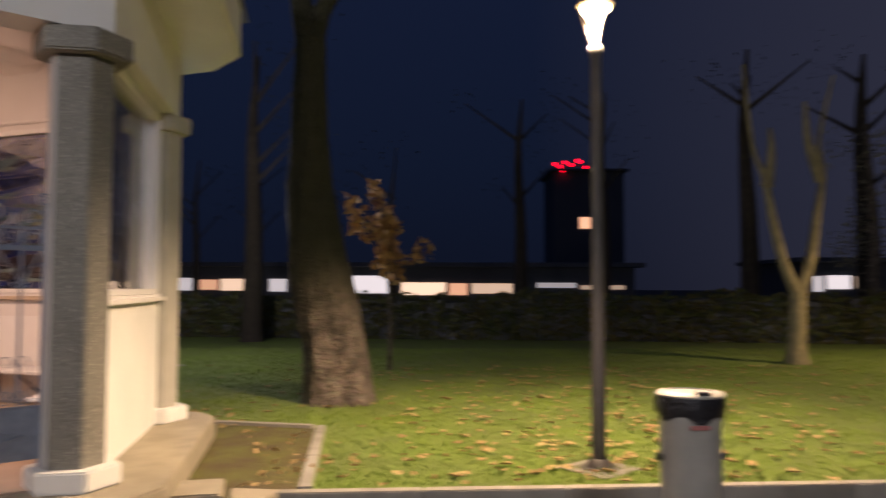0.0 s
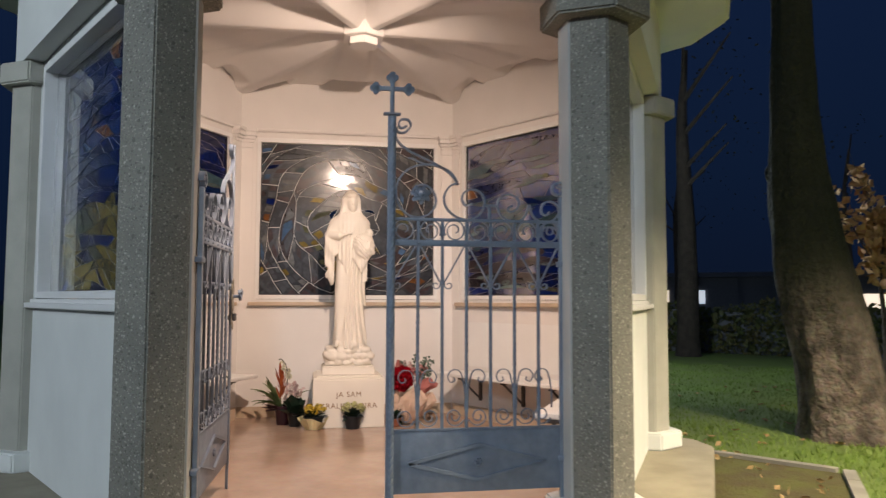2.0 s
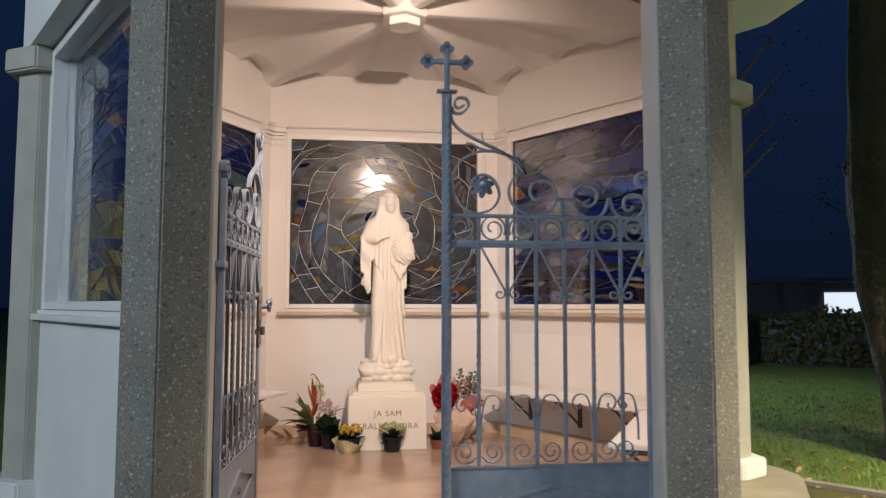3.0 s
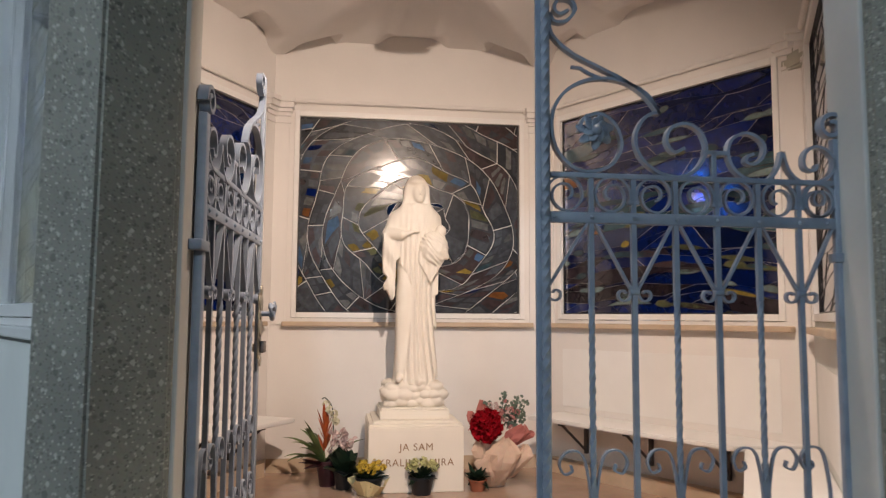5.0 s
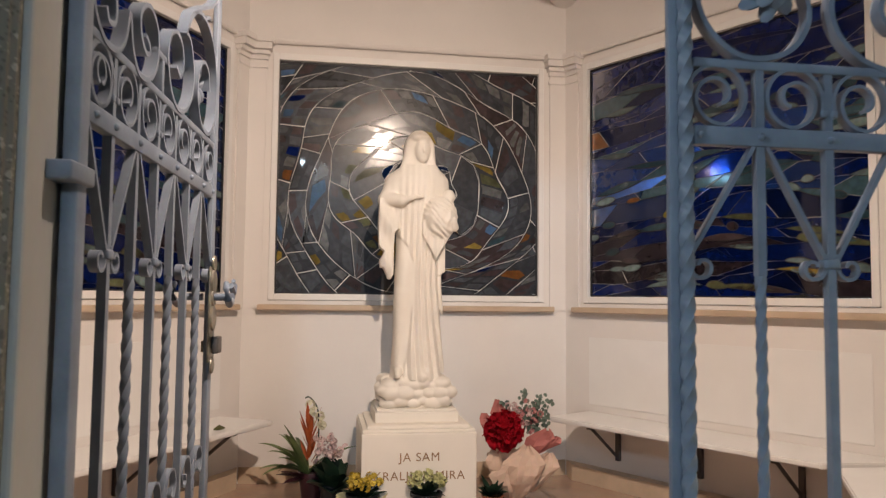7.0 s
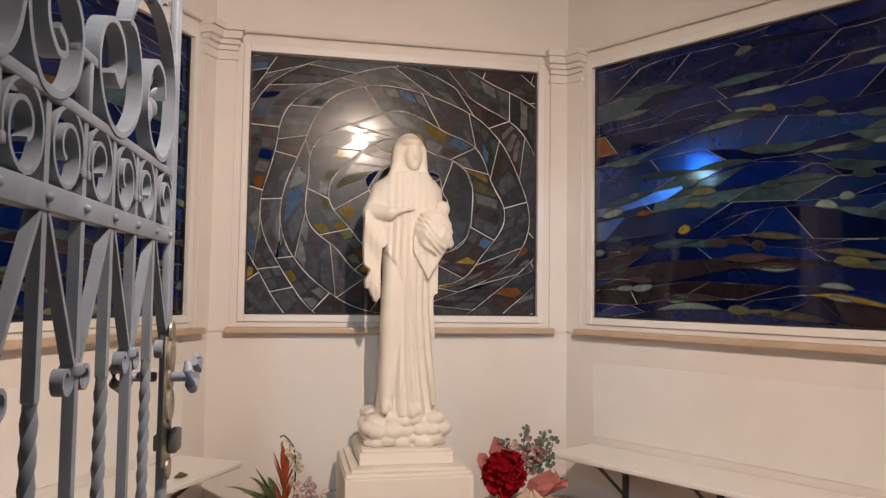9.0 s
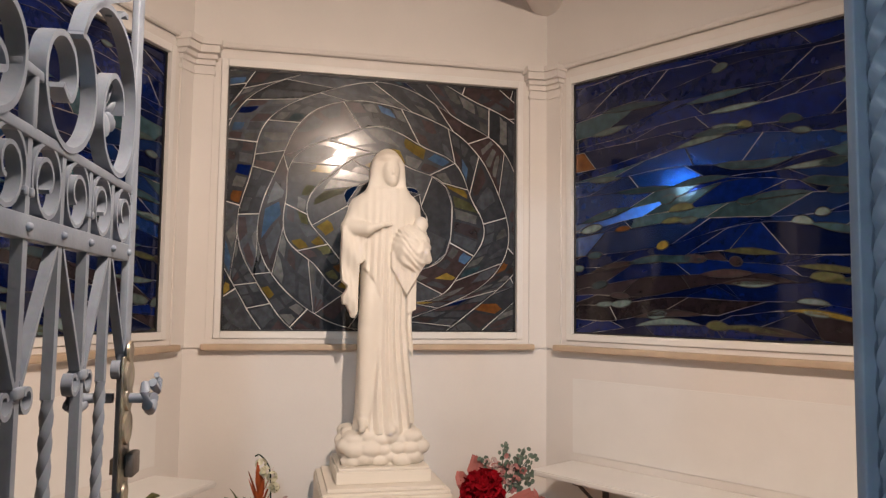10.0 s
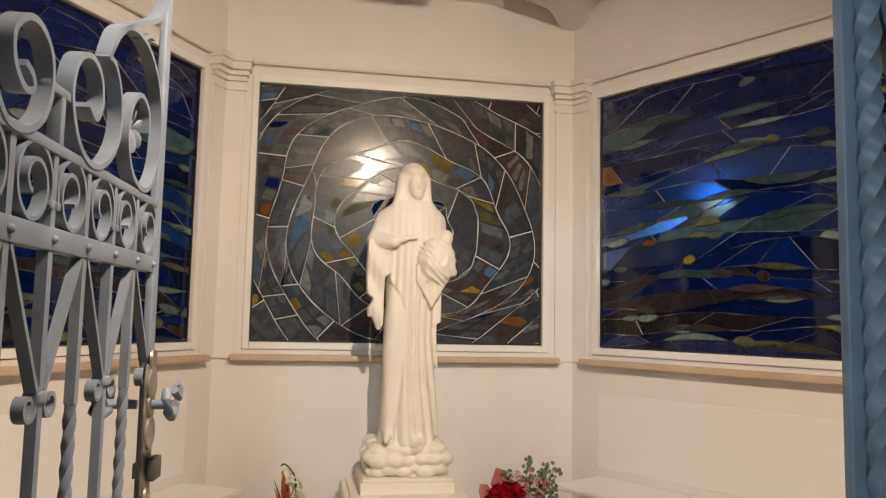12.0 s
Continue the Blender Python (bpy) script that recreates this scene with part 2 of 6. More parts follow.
def band(bm, pts, thick=0.006, depth=0.022, y=0.0):
    """A flat iron band bent along points (s, z) of the gate's plane, its broad side across the plane."""
    n = len(pts)
    rings = []
    for i in range(n):
        (xa, za), (xb, zb) = pts[max(i - 1, 0)], pts[min(i + 1, n - 1)]
        d = Vector((xb - xa, zb - za))
        d = d.normalized() if d.length > 1e-9 else Vector((1, 0))
        nx, nz = -d.y * thick / 2, d.x * thick / 2
        x, z = pts[i]
        rings.append([bm.verts.new(c) for c in ((x + nx, y - depth / 2, z + nz), (x + nx, y + depth / 2, z + nz), (x - nx, y + depth / 2, z - nz), (x - nx, y - depth / 2, z - nz))])
    for a, b in zip(rings, rings[1:]):
        for k in range(4):
            j = (k + 1) % 4
            bm.faces.new((a[k], a[j], b[j], b[k]))
    bm.faces.new(rings[0][::-1]), bm.faces.new(rings[-1])
    return bm


def spline(pts, per=7):
    """Points of a smooth curve through pts."""
    out, n = [], len(pts)
    for i in range(n - 1):
        p0, p1, p2, p3 = pts[max(i - 1, 0)], pts[i], pts[i + 1], pts[min(i + 2, n - 1)]
        for k in range(per):
            u = k / per
            out.append(tuple(0.5 * (2 * b + (c - a) * u + (2 * a - 5 * b + 4 * c - d) * u * u + (3 * b - a - 3 * c + d) * u ** 3) for a, b, c, d in zip(p0, p1, p2, p3)))
    return out + [tuple(pts[-1])]


def spiral(cx, cz, r0, r1, a0, turns, n=26):
    """From radius r0 at angle a0 (degrees) winding to r1."""
    return [(cx + (r0 + (r1 - r0) * i / n) * math.cos(radians(a0) + 2 * math.pi * turns * i / n), cz + (r0 + (r1 - r0) * i / n) * math.sin(radians(a0) + 2 * math.pi * turns * i / n)) for i in range(n + 1)]


GROUND, PATHZ = -0.19, -0.31
C30, T30 = math.cos(radians(30)), math.tan(radians(30))


def hexring(a, cut=None):
    """Corners of the six-sided plan with the given inradius; cut: corners trimmed at that distance."""
    if cut is None:
        return [(a / C30 * math.cos(radians(60 * k)), a / C30 * math.sin(radians(60 * k))) for k in range(6)]
    out, off = [], (a / C30 - cut) * math.sqrt(3)
    for k in range(6):
        c, s = math.cos(radians(60 * k)), math.sin(radians(60 * k))
        out += [(cut * c + off * s, cut * s - off * c), (cut * c - off * s, cut * s + off * c)]
    return out


# ---- ground, lawn, path ----
bm = bmesh.new()
prism(bm, [(-400, -400), (400, -400), (400, 400), (-400, 400)], PATHZ - 0.4, PATHZ)
solid("ground", bm, ASPHALT, "dark asphalt path around the chapel", "ground", kind="structure")
K0, KD = Vector((2.67, -2.50)), Vector((0.806, -0.592)).normalized()
KN = Vector((-KD.y, KD.x))
bm = bmesh.new()
far = K0 + KD * 90
start = K0 - KD * 1.15
prism(bm, [tuple(start), tuple(far), (140, 140), (-140, 140), (-140, 0.4), (-2.2, 0.4)], PATHZ - 0.3, GROUND)
solid("lawn", bm, GRASS, "green lawn at night strewn with dry leaves", "lawn", kind="structure")
kerb = thing("kerb", "pale concrete kerb between lawn and path", "kerb", kind="structure")
for i in range(14):
    a, b = K0 + KD * (-0.41 + i), K0 + KD * (-0.41 + i + 0.992)
    o = -KN * 0.10
    bm = bmesh.new()
    prism(bm, [tuple(a + o), tuple(b + o), tuple(b), tuple(a)], PATHZ - 0.2, GROUND + 0.02)
    bmesh.ops.bevel(bm, geom=[e for e in bm.edges if all(v.co.z > GROUND for v in e.verts)], offset=0.008, segments=2, affect="EDGES")
    part("kerb_stone", bm, KERB, kerb)

# planting bed and its edging, beside the plinth
bm = bmesh.new()
prism(bm, [(1.6, -2.0), (2.45, -2.34), (3.70, -0.43), (2.72, 0.84), (1.9, 0.6)], PATHZ - 0.1, GROUND + 0.006)
solid("planting_bed", bm, SOIL, "bare mossy planting bed beside the chapel plinth", "planting bed", kind="structure")
edging = thing("bed_edging", "weathered concrete edging around the planting bed", "edging", kind="structure")
for a, b in ((Vector((2.45, -2.34)), Vector((3.74, -0.40))), (Vector((3.68, -0.40)), Vector((2.60, 1.0)))):
    d = (b - a).normalized()
    nrm = Vector((d.y, -d.x))
    length, pos = (b - a).length, 0.0
    while pos < length - 0.05:
        e = min(pos + 0.98, length)
        p, q = a + d * pos, a + d * (e - 0.012)
        bm = bmesh.new()
        prism(bm, [tuple(p), tuple(p + nrm * 0.09), tuple(q + nrm * 0.09), tuple(q)], GROUND - 0.1, GROUND + 0.035)
        part("edging_stone", bm, KERB, edging)
        pos = e

# plinth
bm = bmesh.new()
prism(bm, hexring(2.50, 2.80), PATHZ - 0.1, 0.0)
bmesh.ops.bevel(bm, geom=[e for e in bm.edges if all(v.co.z > -0.01 for v in e.verts)], offset=0.015, segments=2, affect="EDGES")
solid("plinth", bm, CONCRETE, "worn pale concrete plinth under the chapel", "plinth", kind="structure")
bm = box(bmesh.new(), -1.6, 1.55, -3.1, -2.51, PATHZ - 0.05, -0.15, 0.012)
solid("stone_step", bm, CONCRETE, "worn pale stone step before the chapel", "step", kind="structure")
for c, z in ((((1.80, -1.86), (2.07, -2.00), (1.88, -2.36), (1.60, -2.22)), -0.10), (((2.10, -2.02), (2.36, -2.30), (2.16, -2.44), (1.93, -2.34)), -0.165)):
    bm = prism(bmesh.new(), c[::-1], PATHZ - 0.05, z)
    bmesh.ops.bevel(bm, geom=[e for e in bm.edges if all(v.co.z > PATHZ for v in e.verts)], offset=0.012, segments=2, affect="EDGES")
    solid("stone_step", bm, CONCRETE, "small worn stone block beside the chapel plinth", "step", kind="structure")

# ---- chapel: floor, walls, vault ----
IN, OUT = 1.84, 2.02
bm = bmesh.new()
prism(bm, hexring(1.95), -0.05, 0.012)
solid("floor", bm, FLOOR, "polished beige stone floor, glossy", "floor", kind="structure")

WZ0, WZ1, WW = 1.15, 2.75, 0.905
WALLS = {"back": 90, "back_right": 30, "front_right": -30, "back_left": 150, "front_left": 210}


def wall_frame(deg):
    """Local axes of a wall: x along it to the right seen from inside, y outwards from the middle of the chapel."""
    return Matrix.Rotation(radians(deg - 90), 4, "Z")


def wall_strip(bm, x0, x1, z0, z1, a0=IN, a1=OUT, slant=(0, 0)):
    """A piece of wall; slant: 1 where its end is mitred."""
    p = [(x0 * (1 if not slant[0] else a0 * T30 / abs(x0)), a0), (x1 * (1 if not slant[1] else a0 * T30 / abs(x1)), a0), (x1 * (1 if not slant[1] else a1 * T30 / abs(x1)), a1), (x0 * (1 if not slant[0] else a1 * T30 / abs(x0)), a1)]
    prism(bm, p, z0, z1)


for name, deg in WALLS.items():
    bm = bmesh.new()
    wall_strip(bm, -1, 1, -0.2, WZ0, slant=(1, 1))
    wall_strip(bm, -1, 1, WZ1, 3.45, slant=(1, 1))
    wall_strip(bm, -1, -WW, WZ0, WZ1, slant=(1, 0))
    wall_strip(bm, WW, 1, WZ0, WZ1, slant=(0, 1))
    w = solid("wall_" + name, bm, PLASTER if "front" not in name else FACADE, "white plastered chapel wall with a window opening", "wall", kind="structure")
    w.matrix_basis = wall_frame(deg)
    # skirting, sill, mouldings
    thick = 0.016 if name == "back" else 0.085
    bm = prism(bmesh.new(), [(-(IN - 0.002) * T30 + 0.004, IN - 0.002), ((IN - 0.002) * T30 - 0.004, IN - 0.002), ((IN - thick) * T30 - 0.075, IN - thick), (-(IN - thick) * T30 + 0.075, IN - thick)], 0.012, 0.112)
    solid("baseboard", bm, SILL, "tan stone skirting along the wall foot", "baseboard", kind="structure").matrix_basis = wall_frame(deg)
    bm = box(bmesh.new(), -0.965, 0.965, IN - 0.065, IN - 0.003, 1.088, 1.124, 0.008)
    solid("inner_sill", bm, SILL, "tan stone window sill inside the chapel", "window sill", kind="structure").matrix_basis = wall_frame(deg)
    bm = bmesh.new()
    box(bm, -0.915, 0.915, IN - 0.036, IN - 0.002, 2.803, 2.838, 0.016)
    solid("trim", bm, PLASTER, "white plaster moulding above the window", "moulding", kind="structure").matrix_basis = wall_frame(deg)
    if "front" in name:
        bm = box(bmesh.new(), -1.0, 1.0, OUT + 0.002, OUT + 0.055, 1.09, 1.125, 0.006)
        box(bm, -1.0, 1.0, OUT + 0.002, OUT + 0.02, 1.125, 1.15, 0.003)
        solid("outer_sill", bm, FRAME, "white metal sill under the chapel window", "window sill", kind="structure").matrix_basis = wall_frame(deg)

# folded pilasters in the inner corners, with moulded capitals
for k in (0, 1, 2, 3):
    ang = 60 * k
    bm = bmesh.new()

    def elbow(bm, half, proud, z0, z1):
        """An angle piece that lines the corner on both walls."""
        pts = []
        r = IN / C30
        c = Vector((r * math.cos(radians(ang)), r * math.sin(radians(ang))))
        u1, n1 = Vector((-math.sin(radians(ang + 30)), math.cos(radians(ang + 30)))), -Vector((math.cos(radians(ang + 30)), math.sin(radians(ang + 30))))
        u2, n2 = -Vector((-math.sin(radians(ang - 30)), math.cos(radians(ang - 30)))), -Vector((math.cos(radians(ang - 30)), math.sin(radians(ang - 30))))
        inner = c * (1 - proud / IN)
        pts = [c * 0.9995, c + u1 * half + n1 * 0.002, c + u1 * half + n1 * proud, inner, c + u2 * half + n2 * proud, c + u2 * half + n2 * 0.002]
        prism(bm, [tuple(p) for p in pts], z0, z1)

    elbow(bm, 0.118, 0.014, 1.10, 2.694)
    part_of = solid("pilaster", bm, PLASTER, "white plaster corner pilaster with moulded capital", "pilaster", "corner pilasters", "structure")
    bm = bmesh.new()
    for half, proud, z0, z1 in ((0.126, 0.026, 2.640, 2.660), (0.126, 0.030, 2.695, 2.722), (0.138, 0.056, 2.7225, 2.748), (0.152, 0.086, 2.7485, 2.79), (0.162, 0.104, 2.7905, 2.825)):
        elbow(bm, half, proud, z0, z1)
    part("capital", bm, PLASTER, part_of)


# vault: six low ribs from the boss to the corners, folded webs between them with a flat middle panel
def vault_z(d, u):
    """d: 0 at the boss, 1 at the wall; u: 0 over the middle of a wall, 1 over a corner."""
    half = d * 1.85 * T30
    across = (1 - abs(u)) * half * C30
    s = min(1.0, max(0.0, across - 0.025) / (0.075 + 0.36 * d))
    z = 3.205 - 0.02 * d + 0.125 * (0.65 * s + 0.35 * s * s * (3 - 2 * s))
    panel = min(1.0, max(0.0, (0.10 + 0.13 * d - abs(u) * half) / 0.05))
    z -= 0.022 * panel * min(1.0, d * 2)
    if d > 0.86:
        edge = (d - 0.86) / 0.14
        lobe = max(0.0, 1 - (abs(u) / 0.25) ** 2) + max(0.0, 1 - ((abs(u) - 0.74) / 0.17) ** 2)
        z += 0.095 * min(1.0, lobe * 1.6) * min(1.0, edge * 3)
    return z


bm = bmesh.new()
NR, NA = 44, 360
rows = []
for i in range(NR + 1):
    rho = 0.06 + 0.94 * i / NR
    ring = []
    for j in range(NA):
        side, v = divmod(j, NA // 6)
        u = 2 * v / (NA // 6) - 1
        a = radians(60 * side + 30)
        x, y = 1.85 * rho, 1.85 * rho * T30 * u
        ring.append((x * math.cos(a) - y * math.sin(a), x * math.sin(a) + y * math.cos(a), vault_z(rho, u)))
    rows.append([bm.verts.new(p) for p in ring])
for a, b in zip(rows, rows[1:]):
    for j in range(NA):
        k = (j + 1) % NA
        bm.faces.new((a[j], a[k], b[k], b[j]))
bm.faces.new(rows[0])
ex = bmesh.ops.extrude_face_region(bm, geom=bm.faces[:])
bmesh.ops.translate(bm, vec=(0, 0, 0.06), verts=[v for v in ex["geom"] if isinstance(v, bmesh.types.BMVert)])
solid("ceiling", bm, PLASTER, "white plaster vault with ridges radiating to the corners", "ceiling", kind="structure", smooth=True)
bm = bmesh.new()
for a, z0, z1 in ((0.150, 3.165, 3.33), (0.105, 3.108, 3.167)):
    prism(bm, [(x * C30 - y * 0.5, x * 0.5 + y * C30) for x, y in hexring(a)], z0, z1)
bmesh.ops.bevel(bm, geom=bm.edges[:], offset=0.006, segments=2, affect="EDGES")
solid("ceiling_boss", bm, PLASTER, "stepped six-sided white plaster boss on the vault", "ceiling boss", kind="structure")

# ring beam over the opening and the walls, soffit, fascia
bm = bmesh.new()
for k in range(6):
    deg = 30 + 60 * k
    m = wall_frame(deg)
    p = [(-OUT * T30, OUT + 0.003), (OUT * T30, OUT + 0.003), (2.14 * T30, 2.14), (-2.14 * T30, 2.14)]
    if deg == 270:
        p = [(-IN * T30, IN), (IN * T30, IN), (2.14 * T30, 2.14), (-2.14 * T30, 2.14)]
    prism(bm, [tuple((m @ Vector((x, y, 0))).xy) for x, y in p], 2.785, 3.42)
solid("ring_beam", bm, FACADE, "white rendered beam around the chapel top", "beam", kind="structure")
bm = bmesh.new()
prism(bm, hexring(2.68, 2.93), 3.40, 3.88)
bmesh.ops.bevel(bm, geom=[e for e in bm.edges if all(v.co.z < 3.45 for v in e.verts)], offset=0.03, segments=3, affect="EDGES")
solid("eaves", bm, FACADE, "broad white overhanging eaves of the chapel roof", "eaves", kind="structure")
bm = bmesh.new()
top = bm.verts.new((0, 0, 4.9))
lowr = [bm.verts.new((x, y, 3.884)) for x, y in hexring(2.72)]
for k in range(6):
    bm.faces.new((lowr[k], lowr[(k + 1) % 6], top))
bm.faces.new(lowr[::-1])
solid("roof", bm, DARKWALL, "dark six-sided pyramid roof", "roof", kind="structure")


def pillar(where, group, wide=0.30, shaft=None, label="six-sided washed-concrete pillar with a capital and white base"):
    shaft = shaft or STONE
    t = thing("stone_pillar", label, "pillar", group, (where[0], where[1], 0))
    hexa = lambda r: [(r * math.cos(radians(90 + 60 * k)), r * math.sin(radians(90 + 60 * k))) for k in range(6)]
    bm = prism(bmesh.new(), hexa(0.187), 0.13, 2.632)
    bmesh.ops.bevel(bm, geom=[e for e in bm.edges if abs(e.verts[0].co.z - e.verts[1].co.z) > 1], offset=0.008, segments=2, affect="EDGES")
    part("shaft", bm, shaft, t)
    bm = prism(bmesh.new(), hexa(wide), 2.632, 2.782)
    bmesh.ops.bevel(bm, geom=bm.edges[:], offset=0.012, segments=2, affect="EDGES")
    part("capital", bm, shaft, t)
    bm = prism(bmesh.new(), hexa(0.285), 0.001, 0.13)
    bmesh.ops.bevel(bm, geom=bm.edges[:], offset=0.012, segments=2, affect="EDGES")
    part("base", bm, FACADE, t, "white painted base")
    return t


for p in ((-1.108, -1.95), (1.108, -1.95), (2.29, 0.0), (-2.29, 0.0), (1.19, 2.06), (-1.19, 2.06)):
    if p[1] < -1:
        pillar(p, "chapel pillars")
    else:
        pillar(p, "chapel pillars", 0.27 if p[1] < 1 else 0.25, PALESTONE, "six-sided pale concrete pillar with a blocky capital")

# jambs of the gate
for x0, x1 in ((-1.03, -0.934), (0.934, 1.03)):
    bm = box(bmesh.new(), x0, x1, -2.022, -1.86, 0.0, 2.783, 0.006)
    solid("door_frame", bm, JAMB, "white plastered jamb beside the iron gate", "door frame", kind="structure")

# ---- stained glass windows ----
GLASSES = {}


def stained(name, base, rough=0.12, through_light=0.35):
    m = mat(name, base, rough, 0, 22, 0.42, 60, 0.012, piece=0.4)
    b = m.node_tree.nodes["Principled BSDF"]
    b.inputs["Transmission Weight"].default_value = through_light
    b.inputs["IOR"].default_value = 1.5
    b.inputs["Specular IOR Level"].default_value = 0.34
    GLASSES[name] = m


for nm, col, rough, thru in (("smoke", (0.048, 0.055, 0.068), 0.03, 0.1), ("slate", (0.085, 0.098, 0.118), 0.035, 0.1), ("pale", (0.165, 0.175, 0.178), 0.12, 0.1), ("mauve", (0.085, 0.058, 0.062), 0.1, 0.1),
                            ("yellow", (0.32, 0.235, 0.05), 0.12, 0.1), ("navy", (0.003, 0.018, 0.16), 0.06, 0.3), ("sky", (0.09, 0.19, 0.36), 0.12, 0.15), ("blue", (0.005, 0.045, 0.23), 0.18, 0.45),
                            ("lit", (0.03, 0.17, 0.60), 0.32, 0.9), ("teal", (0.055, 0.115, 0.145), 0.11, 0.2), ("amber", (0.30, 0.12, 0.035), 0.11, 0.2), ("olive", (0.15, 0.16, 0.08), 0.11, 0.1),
                            ("ice", (0.20, 0.275, 0.27), 0.11, 0.1), ("night", (0.003, 0.011, 0.080), 0.05, 0.2), ("plum", (0.035, 0.026, 0.034), 0.06, 0.1)):
    stained(nm + "_glass", col, rough, thru)
for nm in ("navy", "night", "blue", "plum"):
    GLASSES[nm + "_glass"].node_tree.nodes["Principled BSDF"].inputs["Specular IOR Level"].default_value = 0.30
for nm in ("smoke", "slate", "mauve", "pale"):
    cb = GLASSES[nm + "_glass"].node_tree.nodes["Principled BSDF"]
    cb.inputs["Coat Weight"].default_value, cb.inputs["Coat Roughness"].default_value = 0.36, 0.27
CLEAR = bpy.data.materials.new("clear_pane")
CLEAR.use_nodes = True
cb = CLEAR.node_tree.nodes["Principled BSDF"]
cb.inputs["Transmission Weight"].default_value, cb.inputs["Roughness"].default_value, cb.inputs["IOR"].default_value = 1.0, 0.0, 1.3


def clip(poly, a, b, c):
    """The part of a polygon where a x + b y <= c."""
    out = []
    for i, p in enumerate(poly):
        q = poly[(i + 1) % len(poly)]
        dp, dq = a * p[0] + b * p[1] - c, a * q[0] + b * q[1] - c
        if dp <= 0:
            out.append(p)
        if dp * dq < 0:
            u = dp / (dp - dq)
            out.append((p[0] + u * (q[0] - p[0]), p[1] + u * (q[1] - p[1])))
    return out


GW, GZ0, GZ1 = 0.862, 1.197, 2.70


def swirl_cells(rng, chips):
    """Large pieces between long arcs round a point behind the figure; small chips of colour are fused on them."""
    cx, cz, res = 0.05, 1.88, []
    arcs, r = [], 0.06
    while r < 1.45:
        arcs.append((r, 0.036 * min(1, r * 2), rng.choice((2, 3, 3, 4)), rng.uniform(0, 6.28), 0.020, rng.choice((5, 7)), rng.uniform(0, 6.28)))
        r += rng.uniform(0.105, 0.175)

    def radius(i, th):
        b, a, k, p, a2, k2, p2 = arcs[i]
        return b + a * math.sin(k * th + p) + a2 * math.sin(k2 * th + p2)

    def at(i, th):
        r = max(radius(q, th) + 0.007 * (i - q) for q in range(max(0, i - 2), i + 1))
        a = th + 0.85 * r
        return cx + r * math.cos(a) * 1.06, cz + r * math.sin(a) * 0.96

    for i in range(len(arcs) - 1):
        th = rng.uniform(0, 0.6)
        end, cuts, slants = th + 2 * math.pi, [], []
        while th < end - 0.10:
            cuts.append(th)
            slants.append(rng.choice((-1, 1)) * rng.uniform(0.02, 0.17) / max(arcs[i][0], 0.25))
            th += rng.uniform(0.13, 0.46) / max(arcs[i][0] + 0.05, 0.16)
        cuts.append(end)
        slants.append(slants[0])
        for (t0, t1), (s0, s1) in zip(zip(cuts, cuts[1:]), zip(slants, slants[1:])):
            n = max(4, int((t1 - t0) * arcs[i][0] / 0.03))

            def inside(u, v):
                p, q = at(i, t0 + (t1 - t0) * u), at(i + 1, t0 + s0 + (t1 + s1 - t0 - s0) * u)
                return p[0] + (q[0] - p[0]) * v, p[1] + (q[1] - p[1]) * v

            out = trimmed([inside(k / n, 0) for k in range(n + 1)] + [inside(k / n, 1) for k in range(n, -1, -1)])
            if not out:
                continue
            res.append(((sum(p[0] for p in out) / len(out), sum(p[1] for p in out) / len(out)), out))
            cols, rows_ = max(1, round((t1 - t0) * (arcs[i][0] + 0.06) / 0.088)), rng.choice((1, 2, 2))
            for cu in range(cols):
                for cv in range(rows_):
                    if rng.random() < 0.14:
                        continue
                    u0, u1, v0, v1 = cu / cols + rng.uniform(0.05, 0.10) / cols, (cu + 1) / cols - rng.uniform(0.06, 0.2) / cols, (cv + rng.uniform(0.1, 0.2)) / rows_, (cv + 1 - rng.uniform(0.1, 0.25)) / rows_
                    j = [rng.uniform(-0.10, 0.10) * (u1 - u0) for _ in range(4)]
                    w = [rng.uniform(-0.16, 0.16) * (v1 - v0) for _ in range(4)]
                    corner = [(u0 + j[0], v0 + w[0]), ((u0 + u1) / 2, v0 - 0.05 * (v1 - v0)), (u1 + j[1], v0 + w[1]), (u1, (v0 + v1) / 2), (u1 + j[2], v1 + w[2]), ((u0 + u1) / 2, v1), (u0 + j[3], v1 + w[3])]
                    if rng.random() < 0.2:
                        corner.pop(rng.choice((0, 2, 4, 6)))
                    poly = trimmed([inside(min(0.97, max(0.03, u)), min(0.95, max(0.05, v))) for u, v in corner])
                    if poly:
                        chips.append((poly, None))
    return res


def trimmed(pts):
    """An outline cut to the pane's edge, with no points lying together."""
    for a, b, c in ((1, 0, GW), (-1, 0, GW), (0, 1, GZ1), (0, -1, -GZ0)):
        pts = clip(pts, a, b, c) if len(pts) >= 3 else pts
    out = []
    for p in pts:
        if not out or math.dist(p, out[-1]) > 0.002:
            out.append(p)
    while len(out) > 2 and math.dist(out[0], out[-1]) < 0.002:
        out.pop()
    area = abs(sum(p[0] * q[1] - p[1] * q[0] for p, q in zip(out, out[1:] + out[:1]))) / 2
    return out if len(out) >= 3 and area > 0.00012 else []


